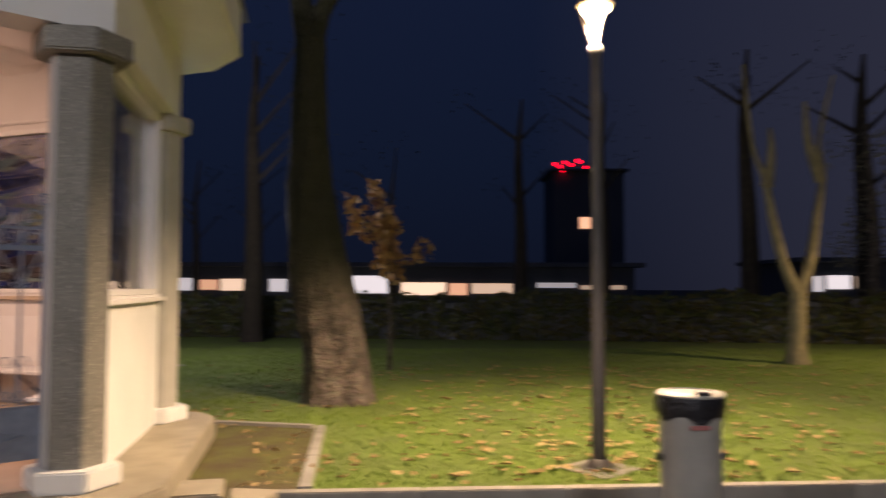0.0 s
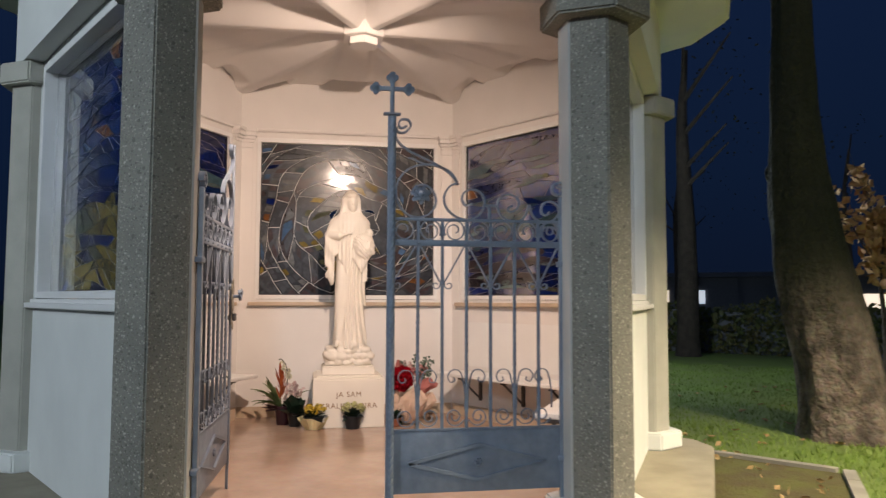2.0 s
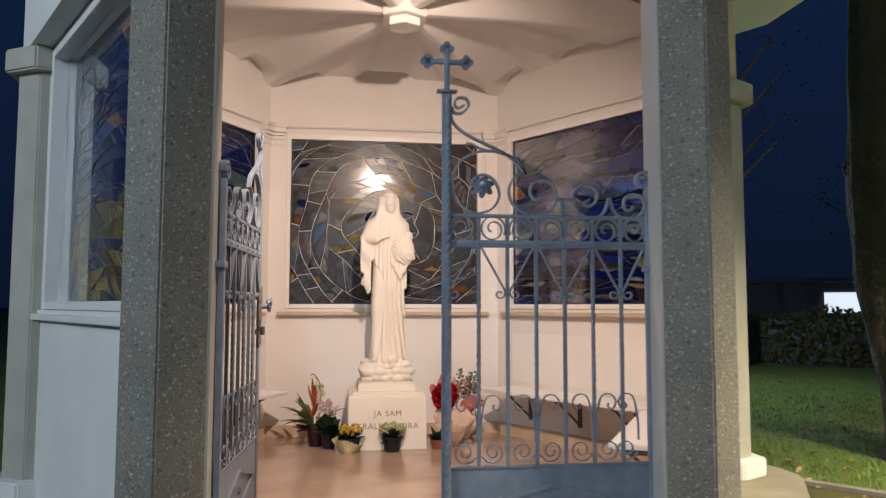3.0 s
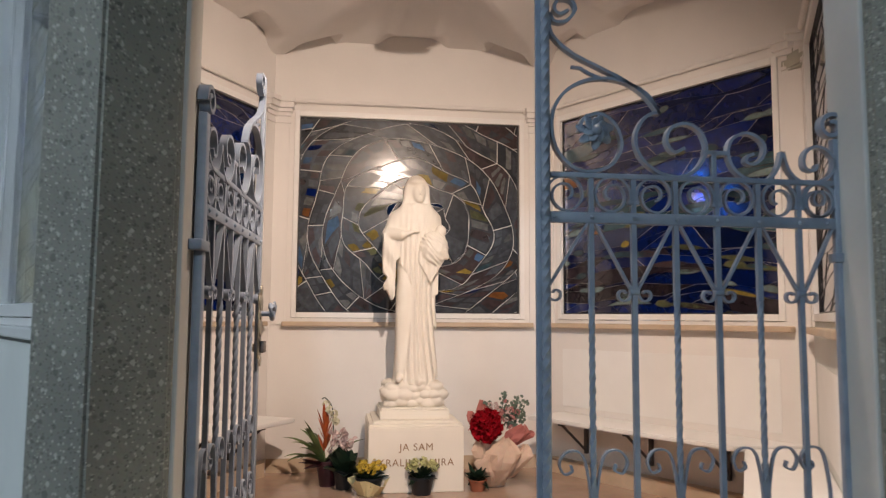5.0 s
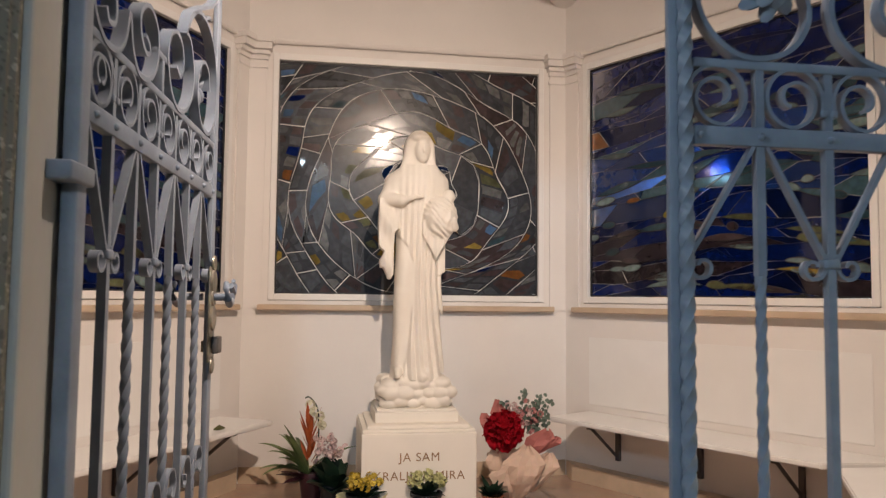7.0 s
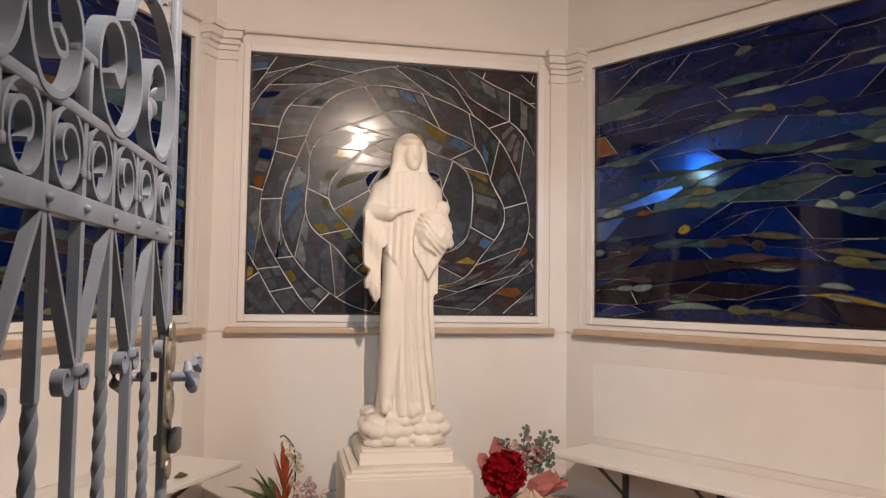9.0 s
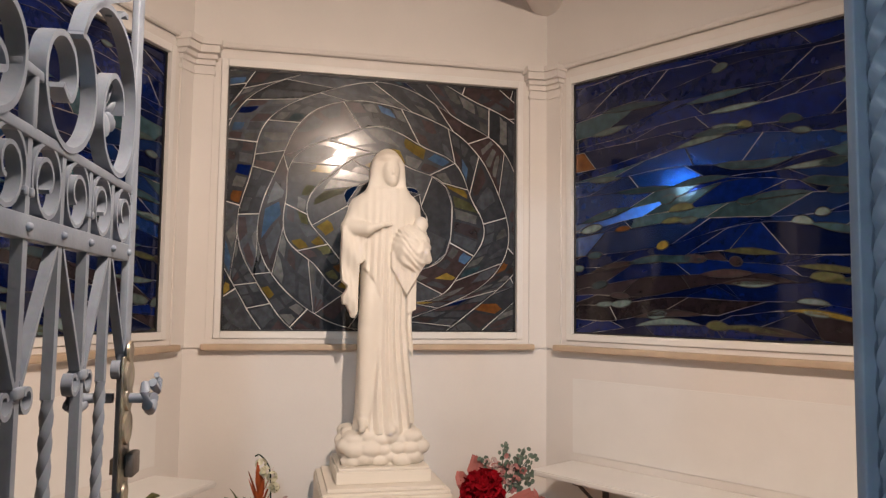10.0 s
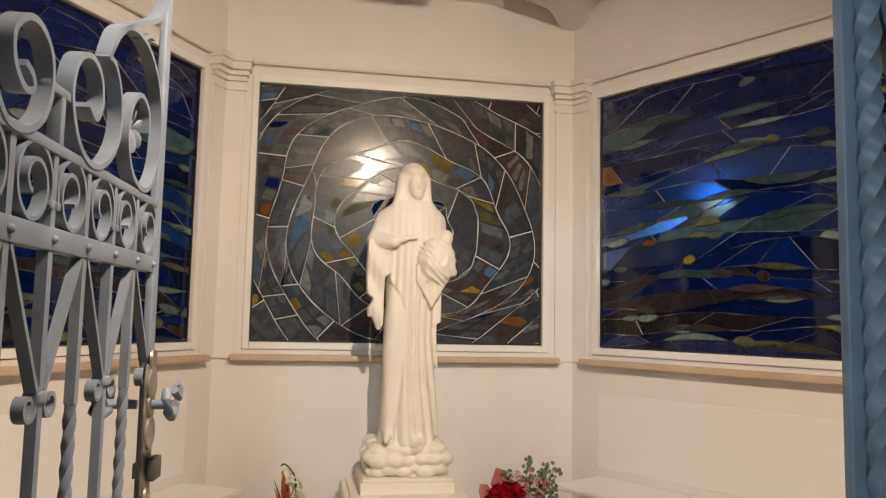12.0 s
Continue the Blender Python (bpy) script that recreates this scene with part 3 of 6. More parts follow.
def wave_cells(rng, size, flip, lift, chips):
    """Long blue lens shapes between wavy lines that run together and part again, with small pale lenses along them."""
    lines, z, res = [], GZ0 - 0.55, []
    while z < GZ1 + 0.6:
        lines.append((z, rng.uniform(0.020, 0.044), rng.uniform(1.6, 3.8), rng.uniform(0, 6.28), rng.uniform(0.005, 0.014), rng.uniform(6, 9), rng.uniform(0, 6.28)))
        z += rng.uniform(0.046, 0.092)

    def height(i, x):
        b, a, k, p, a2, k2, p2 = lines[i]
        return b + a * math.sin(k * x + p) + a2 * math.sin(k2 * x + p2)

    def at(i, x, rise=0.0):
        v = max(height(q, x) + 0.003 * (i - q) for q in range(max(0, i - 3), i + 1)) + rise
        h = (v - GZ0) / 1.5
        return x * flip, v + 0.085 * math.sin(2.2 * x + 0.9 + 1.4 * h) * (1 - 0.4 * h) + lift * h * x * (0.6 + 0.4 * x) - 0.05 * (1 - h) * x

    for i in range(len(lines) - 1):
        x, sl = -1.6 + rng.uniform(0, 0.4), 0.2
        while x < 1.3:
            x1, sl1 = x + size * rng.uniform(0.6, 1.8), rng.choice((-0.6, 1, 1)) * rng.uniform(0.08, 0.26)
            n = max(5, int((x1 - x) / 0.04))
            low = [at(i, x + (x1 - x) * k / n) for k in range(n + 1)]
            up = [at(i + 1, x + sl + (max(x1 + sl1, x + sl + 0.03) - x - sl) * k / n) for k in range(n + 1)]
            out = trimmed(low + up[::-1])
            if out:
                res.append(((sum(p[0] for p in out) / len(out), sum(p[1] for p in out) / len(out)), out))
            x, sl = x1, sl1
    for i in range(3, len(lines) - 1):
        h = (lines[i][0] - GZ0) / 1.5
        many = 4.6 if h < 0.58 else 2.4 if h < 0.80 else 0.5
        for _ in range(int(many + rng.random())):
            long = rng.random() < 0.4
            x0, ln, th = rng.uniform(-0.98, 0.8), (rng.uniform(0.22, 0.42) if long else rng.uniform(0.06, 0.16)), (rng.uniform(0.022, 0.040) if long else rng.uniform(0.022, 0.046))
            round_ = 0.55 if not long else 0.9
            n, lean = 9, rng.uniform(0.3, 0.9)

            def lens(extra):
                e = extra / ln
                us = [-e + (1 + 2 * e) * k / n for k in range(n + 1)]
                shape = lambda k: math.sin(math.pi * k / n) ** round_
                lo_ = [at(i, x0 + ln * u, -shape(k) * (th * (1 - lean) + extra)) for k, u in enumerate(us)]
                hi_ = [at(i, x0 + ln * u, shape(k) * (th * lean + extra)) for k, u in enumerate(us)]
                return trimmed(lo_ + hi_[1:-1][::-1])

            inner, ring = lens(0.0), lens(0.006)
            if inner and ring:
                chips.append((inner, ring))
    return res


def pick(rng, table):
    t, u = rng.random() * sum(w for _, w in table), 0
    for nm, w in table:
        u += w
        if t <= u:
            return GLASSES[nm + "_glass"]
    return GLASSES[table[0][0] + "_glass"]


def swirl_colour(rng, p, area):
    return pick(rng, (("smoke", 8), ("slate", 5), ("mauve", 2)))


def swirl_chip(rng, p, area):
    r = math.hypot(p[0] - 0.07, p[1] - 1.88)
    if 0.14 < r < 0.56:
        return pick(rng, (("yellow", 4), ("pale", 5), ("sky", 2.4), ("slate", 6), ("amber", 0.8), ("olive", 2.5), ("mauve", 3)))
    if p[0] < -0.5 and p[1] < 1.6:
        return pick(rng, (("yellow", 1.2), ("slate", 6), ("pale", 2), ("navy", 1), ("mauve", 3)))
    return pick(rng, (("slate", 9), ("pale", 5), ("mauve", 4), ("navy", 0.2), ("amber", 0.25), ("teal", 0.5), ("sky", 0.5)))


def wave_colour(rng, p, area):
    h = (p[1] - GZ0) / 1.5
    if h > 0.70:
        return pick(rng, (("night", 6), ("navy", 9), ("teal", 0.6)))
    if h > 0.34:
        if p[0] < -0.70 and 0.66 < h < 0.80:
            return GLASSES["amber_glass"]
        # backlit glow put into brighter, clearer blue panes here
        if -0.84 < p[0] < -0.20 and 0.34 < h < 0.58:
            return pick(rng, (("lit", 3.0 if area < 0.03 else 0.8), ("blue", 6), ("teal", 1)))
        return pick(rng, (("navy", 8), ("blue", 6), ("teal", 1.2), ("night", 2)))
    return pick(rng, (("night", 7), ("navy", 5), ("plum", 6)) if p[0] < 0.2 else (("night", 7), ("navy", 8), ("plum", 2)))


def wave_chip(rng, p, area):
    h = (p[1] - GZ0) / 1.5
    if area > 0.006 and h > 0.3:
        return pick(rng, (("teal", 6), ("ice", 2), ("olive", 0.8)))
    if h > 0.34:
        return pick(rng, (("ice", 7), ("teal", 4), ("amber", 0.12), ("olive", 1.4)))
    return pick(rng, (("ice", 4), ("olive", 4), ("teal", 2), ("mauve", 3), ("yellow", 0.4)))


def meadow_colour(rng, p, area):
    h = (p[1] - GZ0) / 1.5
    if h < 0.36:
        return pick(rng, (("yellow", 9), ("olive", 1.5), ("navy", 3), ("night", 1.5)))
    return pick(rng, (("navy", 7), ("blue", 6), ("night", 5), ("sky", 0.8), ("amber", 0.6)))


def window(no, deg, made, colour, label, rng, outer, came=None, chips=(), chip_colour=None):
    came = came or (DULL, DARKCAME)
    m = wall_frame(deg)
    w = tagged(new("window_%d" % no), label, "window", kind="structure")
    w.matrix_basis = m
    bm = bmesh.new()
    y0, y1 = IN - 0.012, IN + 0.09
    for x0, x1, z0, z1 in ((-WW + 0.002, -GW - 0.004, WZ0 + 0.002, WZ1 - 0.002), (GW + 0.004, WW - 0.002, WZ0 + 0.002, WZ1 - 0.002), (-GW - 0.004, GW + 0.004, WZ0 + 0.002, GZ0 - 0.004), (-GW - 0.004, GW + 0.004, GZ1 + 0.004, WZ1 - 0.002)):
        box(bm, x0, x1, y0, y1, z0, z1, 0.004)
    part("window_frame", bm, FRAME, w)
    bm = bmesh.new()
    for x0, x1, z0, z1 in ((-GW - 0.003, -GW + 0.006, GZ0, GZ1), (GW - 0.006, GW + 0.003, GZ0, GZ1), (-GW, GW, GZ0 - 0.003, GZ0 + 0.006), (-GW, GW, GZ1 - 0.006, GZ1 + 0.003)):
        box(bm, x0, x1, IN + 0.016, IN + 0.05, z0, z1)
    part("gasket", bm, BLACK, w)
    yg = IN + 0.028
    nets = {0: ([], []), 1: ([], [])}
    for centre, out in made:
        verts, faces = nets[1 if rng.random() < 0.45 else 0]
        k, base = len(out), len(verts)
        cxm, czm = sum(p[0] for p in out) / k, sum(p[1] for p in out) / k
        inner = []
        for x, z in out:
            d = math.hypot(cxm - x, czm - z)
            s = min(0.0038 if came[0] is LEAD else 0.0040, 0.35 * d) / max(d, 1e-6)
            inner.append((x + (cxm - x) * s, z + (czm - z) * s))
        verts += [(x, yg - (0.0012 if came[0] is LEAD else 0.0030), z) for x, z in out] + [(x, yg + 0.0015, z) for x, z in inner] + [(x, yg + 0.0095, z) for x, z in out] + [(x, yg + 0.0045, z) for x, z in inner]
        for i in range(k):
            j = (i + 1) % k
            faces += [(base + i, base + j, base + k + j, base + k + i), (base + 2 * k + j, base + 2 * k + i, base + 3 * k + i, base + 3 * k + j)]
        me = bpy.data.meshes.new("pane")
        pv = [(x, yg, z) for x, z in inner] + [(x, yg + 0.006, z) for x, z in inner]
        me.from_pydata(pv, [], [tuple(range(k))[::-1], tuple(range(k, 2 * k))] + [(i, (i + 1) % k, k + (i + 1) % k, k + i) for i in range(k)])
        me.materials.append(colour(rng, centre, abs(sum(p[0] * q[1] - p[1] * q[0] for p, q in zip(out, out[1:] + out[:1]))) / 2))
        me.validate()
        ob = new("pane", me)
        ob.parent = w
    plates = []
    for poly, ring in chips:
        mid = (sum(p[0] for p in poly) / len(poly), sum(p[1] for p in poly) / len(poly))
        area = abs(sum(p[0] * q[1] - p[1] * q[0] for p, q in zip(poly, poly[1:] + poly[:1]))) / 2
        if ring:
            plates.append((ring, DARKCAME, "came_ring", yg - 0.0045, yg + 0.002))
        plates.append((poly, chip_colour(rng, mid, area), "pane", yg - (0.0062 if ring else 0.0016), yg + 0.0025))
    for poly, material, nm, ya, yb in plates:
        k = len(poly)
        me = bpy.data.meshes.new(nm)
        me.from_pydata([(x, ya, z) for x, z in poly] + [(x, yb, z) for x, z in poly], [], [tuple(range(k))[::-1], tuple(range(k, 2 * k))] + [(i, (i + 1) % k, k + (i + 1) % k, k + i) for i in range(k)])
        me.materials.append(material)
        me.validate()
        ob = new(nm, me)
        ob.parent = w
    for k, (verts, faces) in nets.items():
        me = bpy.data.meshes.new("lead_came")
        me.from_pydata(verts, [], faces)
        me.materials.append(came[k])
        ob = new("lead_came", me)
        ob.parent = w
    if outer:
        bm = box(bmesh.new(), -GW, GW, IN + 0.10, IN + 0.106, GZ0, GZ1)
        ob = part("outer_pane", bm, CLEAR, w, "clear outer glass pane")
        ob.visible_shadow = False
        bm = bmesh.new()
        for x0, x1, z0, z1 in ((-WW + 0.003, -GW, WZ0 + 0.003, WZ1 - 0.003), (GW, WW - 0.003, WZ0 + 0.003, WZ1 - 0.003), (-GW, GW, WZ0 + 0.003, GZ0), (-GW, GW, GZ1, WZ1 - 0.003)):
            box(bm, x0, x1, IN + 0.092, OUT + 0.008, z0, z1, 0.004)
        part("outer_frame", bm, FRAME, w)
    return w


rng = random.Random(11)
for no, deg, label, outer, size, flip, lift in ((1, 90, "leaded stained glass window with grey swirling pieces", False, 0, 1, 0), (2, 30, "leaded stained glass window with deep blue waves", False, 0.34, 1, 0.17), (3, 150, "leaded stained glass window in dark blue and olive", False, 0.34, -1, 0.12),
                                               (4, 210, "stained glass window, blue above and yellow below", True, 0.16, 1, 0.10), (5, -30, "dark blue stained glass window behind clear glass", True, 0.34, 1, 0.10)):
    chips = []
    if no == 1:
        made = swirl_cells(rng, chips)
        window(no, deg, made, swirl_colour, label, rng, outer, (LEAD, LEAD), chips, swirl_chip)
    else:
        made = wave_cells(rng, size, flip, lift, chips)
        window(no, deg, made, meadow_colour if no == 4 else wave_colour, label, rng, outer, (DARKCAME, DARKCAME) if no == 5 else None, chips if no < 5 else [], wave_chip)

# ---- iron gate ----


def twisted(bm, x, z0, z1, half, turns_per_m, y=0.0):
    n = max(2, int((z1 - z0) * turns_per_m * 12))
    rings = []
    for i in range(n + 1):
        a = 2 * math.pi * turns_per_m * (z1 - z0) * i / n
        rings.append([bm.verts.new((x + half * (1.26 if k % 2 else 1.04) * math.cos(a + math.pi / 4 * k), y + half * (1.26 if k % 2 else 1.04) * math.sin(a + math.pi / 4 * k), z0 + (z1 - z0) * i / n)) for k in range(8)])
    for a, b in zip(rings, rings[1:]):
        for k in range(8):
            j = (k + 1) % 8
            bm.faces.new((a[k], a[j], b[j], b[k]))
    bm.faces.new(rings[0][::-1]), bm.faces.new(rings[-1])
    return bm


R1, R2, PT, PB, LEAF = 1.569, 1.447, 0.494, 0.178, 0.915
BARS = (0.14, 0.267, 0.395, 0.523, 0.652, 0.782)


def gate_leaf(label, m, with_cross):
    """One leaf; s = 0 at the meeting stile, LEAF at the hinges."""
    g = thing("iron_gate", label, "gate", "gate leaves")

    def iron(name, bm, parent=g, smooth=True, material=IRON, lab=""):
        return part(name, bm, material, parent, lab, smooth)

    top = 2.12 if with_cross else 2.10
    bm = box(bmesh.new(), -0.021, 0.021, -0.004, 0.010, PB - 0.02, top, 0.002)
    st = iron("meeting_stile", bm)
    if with_cross:
        iron("twisted_bar", twisted(bmesh.new(), 0.004, PB - 0.02, top - 0.02, 0.0105, 7.0, -0.012), st)
    bm = box(bmesh.new(), -0.008, 0.008, -0.008, 0.008, 0.02, PB - 0.02, 0.002)
    iron("drop_bolt", bm)
    bm = box(bmesh.new(), LEAF - 0.018, LEAF + 0.018, -0.012, 0.012, PB - 0.05, 1.705, 0.003)
    hp = iron("hinge_stile", bm)
    iron("curl", band(bmesh.new(), spiral(LEAF - 0.020, 1.742, 0.045, 0.014, -10, 1.35), 0.012, 0.03), hp)
    for z in (1.345, 0.33):
        bm = box(bmesh.new(), LEAF - 0.028, LEAF + 0.062, -0.020, 0.020, z - 0.014, z + 0.014, 0.004)
        iron("hinge", bm, hp)
    for z, h in ((R1, 0.008), (R2, 0.016)):
        bm = box(bmesh.new(), 0.021, LEAF - 0.018, -0.010, 0.010, z - h, z + h, 0.002)
        rail = iron("rail", bm)
        if h > 0.01:
            for s in BARS + (0.03, 0.87):
                bm = bmesh.new()
                bmesh.ops.create_uvsphere(bm, u_segments=8, v_segments=5, radius=0.0065, matrix=Matrix.Translation((s, -0.011 if with_cross else 0.011, z)))
                iron("rivet", bm, rail, True)
    for i, s in enumerate(BARS):
        bm = bmesh.new()
        if i % 2 == 0:
            box(bm, s - 0.0075, s + 0.0075, -0.0075, 0.0075, 1.215, R1)
            twisted(bm, s, 0.70, 1.215, 0.0078, 7.0)
            box(bm, s - 0.0075, s + 0.0075, -0.0075, 0.0075, PT, 0.70)
        else:
            box(bm, s - 0.0075, s + 0.0075, -0.0075, 0.0075, PT, R1)
        iron("bar", bm)
    # scrolls between the two rails
    for s in (0.0, 0.267, 0.523, 0.782, LEAF):
        for side in (-1, 1):
            cx, rr, zc = s + side * 0.064, 0.055, (R1 + R2) / 2 + 0.006
            if cx < 0.03 or cx > LEAF - 0.03:
                continue
            steps = [(rr * (1 - 0.12 * i / 24), math.radians(205) - 2 * math.pi * 0.80 * i / 24) for i in range(25)] + [(rr * 0.88 * (1 - 0.72 * i / 18), math.radians(205) - 2 * math.pi * (0.80 + 0.95 * i / 18)) for i in range(1, 19)]
            pts = [(cx + side * r * math.cos(a), zc + r * math.sin(a)) for r, a in steps]
            iron("scroll", band(bmesh.new(), pts, 0.006, 0.018))
            iron("collar", box(bmesh.new(), s + side * 0.004, s + side * 0.016, -0.011, 0.011, zc - 0.028, zc - 0.016, 0.002))
    # braces in V shape below the lower rail
    for s, left, right in ((0.0, None, 0.14), (0.267, 0.14, 0.395), (0.523, 0.395, 0.652), (0.782, 0.652, 0.90)):
        for other, side in ((left, -1), (right, 1)):
            if other is None:
                continue
            pts = [(other - side * 0.012, R2 - 0.016), (s + side * 0.012, 1.246)]
            iron("brace", band(bmesh.new(), pts, 0.007, 0.016))
            pts = [(s + side * 0.008, 1.253), (s + side * 0.012, 1.226)] + spiral(s + side * 0.034, 1.229, 0.022, 0.008, 180 if side > 0 else 0, 0.95 * side, 20)
            iron("scroll", band(bmesh.new(), pts, 0.006, 0.016))
        if s:
            bm = box(bmesh.new(), s - 0.014, s + 0.014, -0.012, 0.012, 1.229, 1.246, 0.004)
            iron("collar", bm)
    # scrolls over the panel
    for s in (0.14, 0.395, 0.652, 0.86):
        for side in (-1, 1):
            c = s + side * 0.062
            if 0.03 < c < LEAF - 0.03:
                pts = [(s + side * 0.010, PT + 0.04)] + spiral(c, PT + 0.062, 0.05, 0.012, 200 if side > 0 else -20, 1.55 * side * 1.0, 30)
                iron("scroll", band(bmesh.new(), pts, 0.005, 0.014))
                pts = spline([(s + side * 0.008, PT + 0.10), (s + side * 0.010, PT + 0.19), (s + side * 0.03, PT + 0.285), (s + side * 0.072, PT + 0.30), (s + side * 0.098, PT + 0.27), (s + side * 0.085, PT + 0.238), (s + side * 0.062, PT + 0.245), (s + side * 0.066, PT + 0.262)])
                iron("scroll", band(bmesh.new(), pts, 0.005, 0.014))
    # panel with a raised lozenge
    bm = box(bmesh.new(), 0.02, LEAF - 0.018, -0.003, 0.003, PB, PT, 0.0015)
    pan = iron("panel", bm)
    bm = box(bmesh.new(), 0.02, LEAF - 0.018, -0.009, 0.009, PT - 0.006, PT + 0.006, 0.002)
    iron("panel_edge", bm, pan)
    zc, sc = (PB + PT) / 2 - 0.01, LEAF / 2
    for sy in (-1, 1):
        bm = band(bmesh.new(), [(sc - 0.36, zc), (sc, zc + 0.088), (sc + 0.36, zc), (sc, zc - 0.088), (sc - 0.36, zc)], 0.018, 0.012, sy * 0.008)
        iron("lozenge", bm, pan)
        bm = bmesh.new()
        for k in range(6):
            a = math.radians(60 * k)
            bmesh.ops.create_uvsphere(bm, u_segments=8, v_segments=5, radius=0.009, matrix=Matrix.Translation((sc + 0.014 * math.cos(a), sy * 0.006, zc + 0.014 * math.sin(a))))
        iron("flower", bm, pan, True)
    # crest
    def crest(pts, thick=0.009, depth=0.024):
        rise = lambda z: (470 - z) * 0.00092 if z > 120 else 0.322 + (120 - z) * 0.00072
        iron("crest_scroll", band(bmesh.new(), spline([((x - 75) * 0.000924, R1 + rise(z)) for x, z in pts]), thick, depth))

    crest([(455, 268), (415, 205), (350, 170), (280, 158), (205, 170), (140, 212), (103, 285), (112, 380), (160, 440), (220, 458), (290, 436), (326, 375), (308, 308), (258, 274), (205, 290), (190, 335)])
    crest([(158, -108), (130, -90), (112, -110), (125, -150), (165, -150), (180, -110), (150, -62), (112, -58), (96, -90), (98, -20), (125, 30), (180, 80), (260, 125), (345, 165), (410, 210), (456, 268)])
    crest([(456, 262), (420, 268), (388, 300), (372, 350), (388, 405), (440, 450), (510, 466), (572, 440), (607, 378), (590, 318), (540, 293), (492, 308), (475, 350), (498, 386), (535, 372)])
    crest([(770, 382), (748, 392), (742, 410), (770, 415), (800, 390), (805, 350), (770, 320), (728, 318), (690, 345), (682, 392), (705, 440), (755, 468), (810, 468), (848, 430), (866, 372)])
    crest([(870, 372), (888, 430), (925, 465), (985, 470), (1035, 440), (1050, 395), (1020, 358), (975, 352), (945, 380), (945, 420), (975, 430), (990, 410)])
    bm = box(bmesh.new(), 0.509, 0.523, -0.010, 0.010, R1, R1 + 0.085, 0.002)
    box(bm, 0.482, 0.565, -0.010, 0.010, R1 + 0.072, R1 + 0.086, 0.002)
    iron("crest_post", bm)
    bm = band(bmesh.new(), [(0.085, R1 + 0.318), (0.11, R1 + 0.316), (0.14, R1 + 0.300), (0.19, R1 + 0.283)], 0.008, 0.012)
    iron("crest_leaf", bm)
    bm = bmesh.new()
    bmesh.ops.create_uvsphere(bm, u_segments=10, v_segments=7, radius=0.017, matrix=Matrix.Translation((0.152, -0.024, R1 + 0.13)))
    ros = iron("rosette", bm)
    for k in range(14):
        a, out_, lift_ = math.radians(360 / 7 * k + (18 if k < 7 else 43)), (0.036 if k < 7 else 0.022), (0.010 if k < 7 else 0.022)
        bm = bmesh.new()
        bmesh.ops.create_uvsphere(bm, u_segments=8, v_segments=5, radius=1.0, matrix=Matrix.Translation((0.152 + out_ * math.cos(a), -lift_, R1 + 0.13 + 0.9 * out_ * math.sin(a))) @ Matrix.Rotation(-a, 4, "Y") @ Matrix.Rotation(0.5, 4, "X") @ Matrix.Rotation(0.35, 4, "Y") @ Matrix.Diagonal((0.024 if k < 7 else 0.018, 0.0045, 0.015, 1)))
        iron("petal", bm, ros)
    if with_cross:
        bm = bmesh.new()
        box(bm, -0.045, 0.045, -0.02, 0.02, 2.108, 2.120, 0.004)
        box(bm, -0.011, 0.011, -0.011, 0.011, 2.115, 2.305, 0.003)
        box(bm, -0.085, 0.085, -0.009, 0.009, 2.236, 2.258, 0.003)
        for cx, cz in ((-0.085, 2.247), (0.085, 2.247), (0.0, 2.305)):
            for dx, dz in ((0.016, 0), (-0.016, 0), (0, 0.016), (0, -0.016)):
                bmesh.ops.create_cone(bm, cap_ends=True, segments=12, radius1=0.016, radius2=0.016, depth=0.02, matrix=Matrix.Translation((cx + dx, 0, cz + dz)) @ Matrix.Rotation(math.pi / 2, 4, "X"))
        iron("cross", bm)
    else:
        bm = box(bmesh.new(), -0.018, 0.046, 0.0105, 0.0160, 1.0, 1.25, 0.002)
        lp = iron("lock_plate", bm, material=BRASS, lab="worn metal lock plate")
        bm = bmesh.new()
        for sy in (-1, 1):
            tube(bm, [(0.014, sy * 0.01, 1.17), (0.014, sy * 0.055, 1.17), (0.022, sy * 0.066, 1.17)], [0.010, 0.010, 0.012], 8)
            tube(bm, [(0.018, sy * 0.062, 1.16), (0.05, sy * 0.066, 1.152), (0.085, sy * 0.068, 1.165), (0.10, sy * 0.066, 1.192), (0.088, sy * 0.064, 1.206)], [0.011, 0.010, 0.010, 0.009, 0.007], 8)
            tube(bm, [(0.02, sy * 0.062, 1.20), (-0.005, sy * 0.066, 1.182), (-0.012, sy * 0.066, 1.202), (0.004, sy * 0.066, 1.213)], [0.009, 0.008, 0.008, 0.006], 8)
        iron("handle", bm, lp, True)
        bm = box(bmesh.new(), -0.020, 0.012, -0.012, 0.012, 1.025, 1.055, 0.002)
        iron("latch_bolt", bm, lp, material=BRASS)
        bm = box(bmesh.new(), -0.030, 0.022, 0.0165, 0.034, 1.022, 1.066, 0.004)
        iron("lock_case", bm, lp, material=STEEL, lab="dark lock case")
        for z, r in ((1.258, 0.022), (0.992, 0.022), (1.21, 0.034), (1.115, 0.034), (1.17, 0.026)):
            bm = bmesh.new()
            bmesh.ops.create_cone(bm, cap_ends=True, segments=14, radius1=r, radius2=r * 0.9, depth=0.004, matrix=Matrix.Translation((0.014, 0.0185, z)) @ Matrix.Rotation(-math.pi / 2, 4, "X"))
            iron("escutcheon", bm, lp, material=BRASS)
    g.matrix_basis = m
    return g


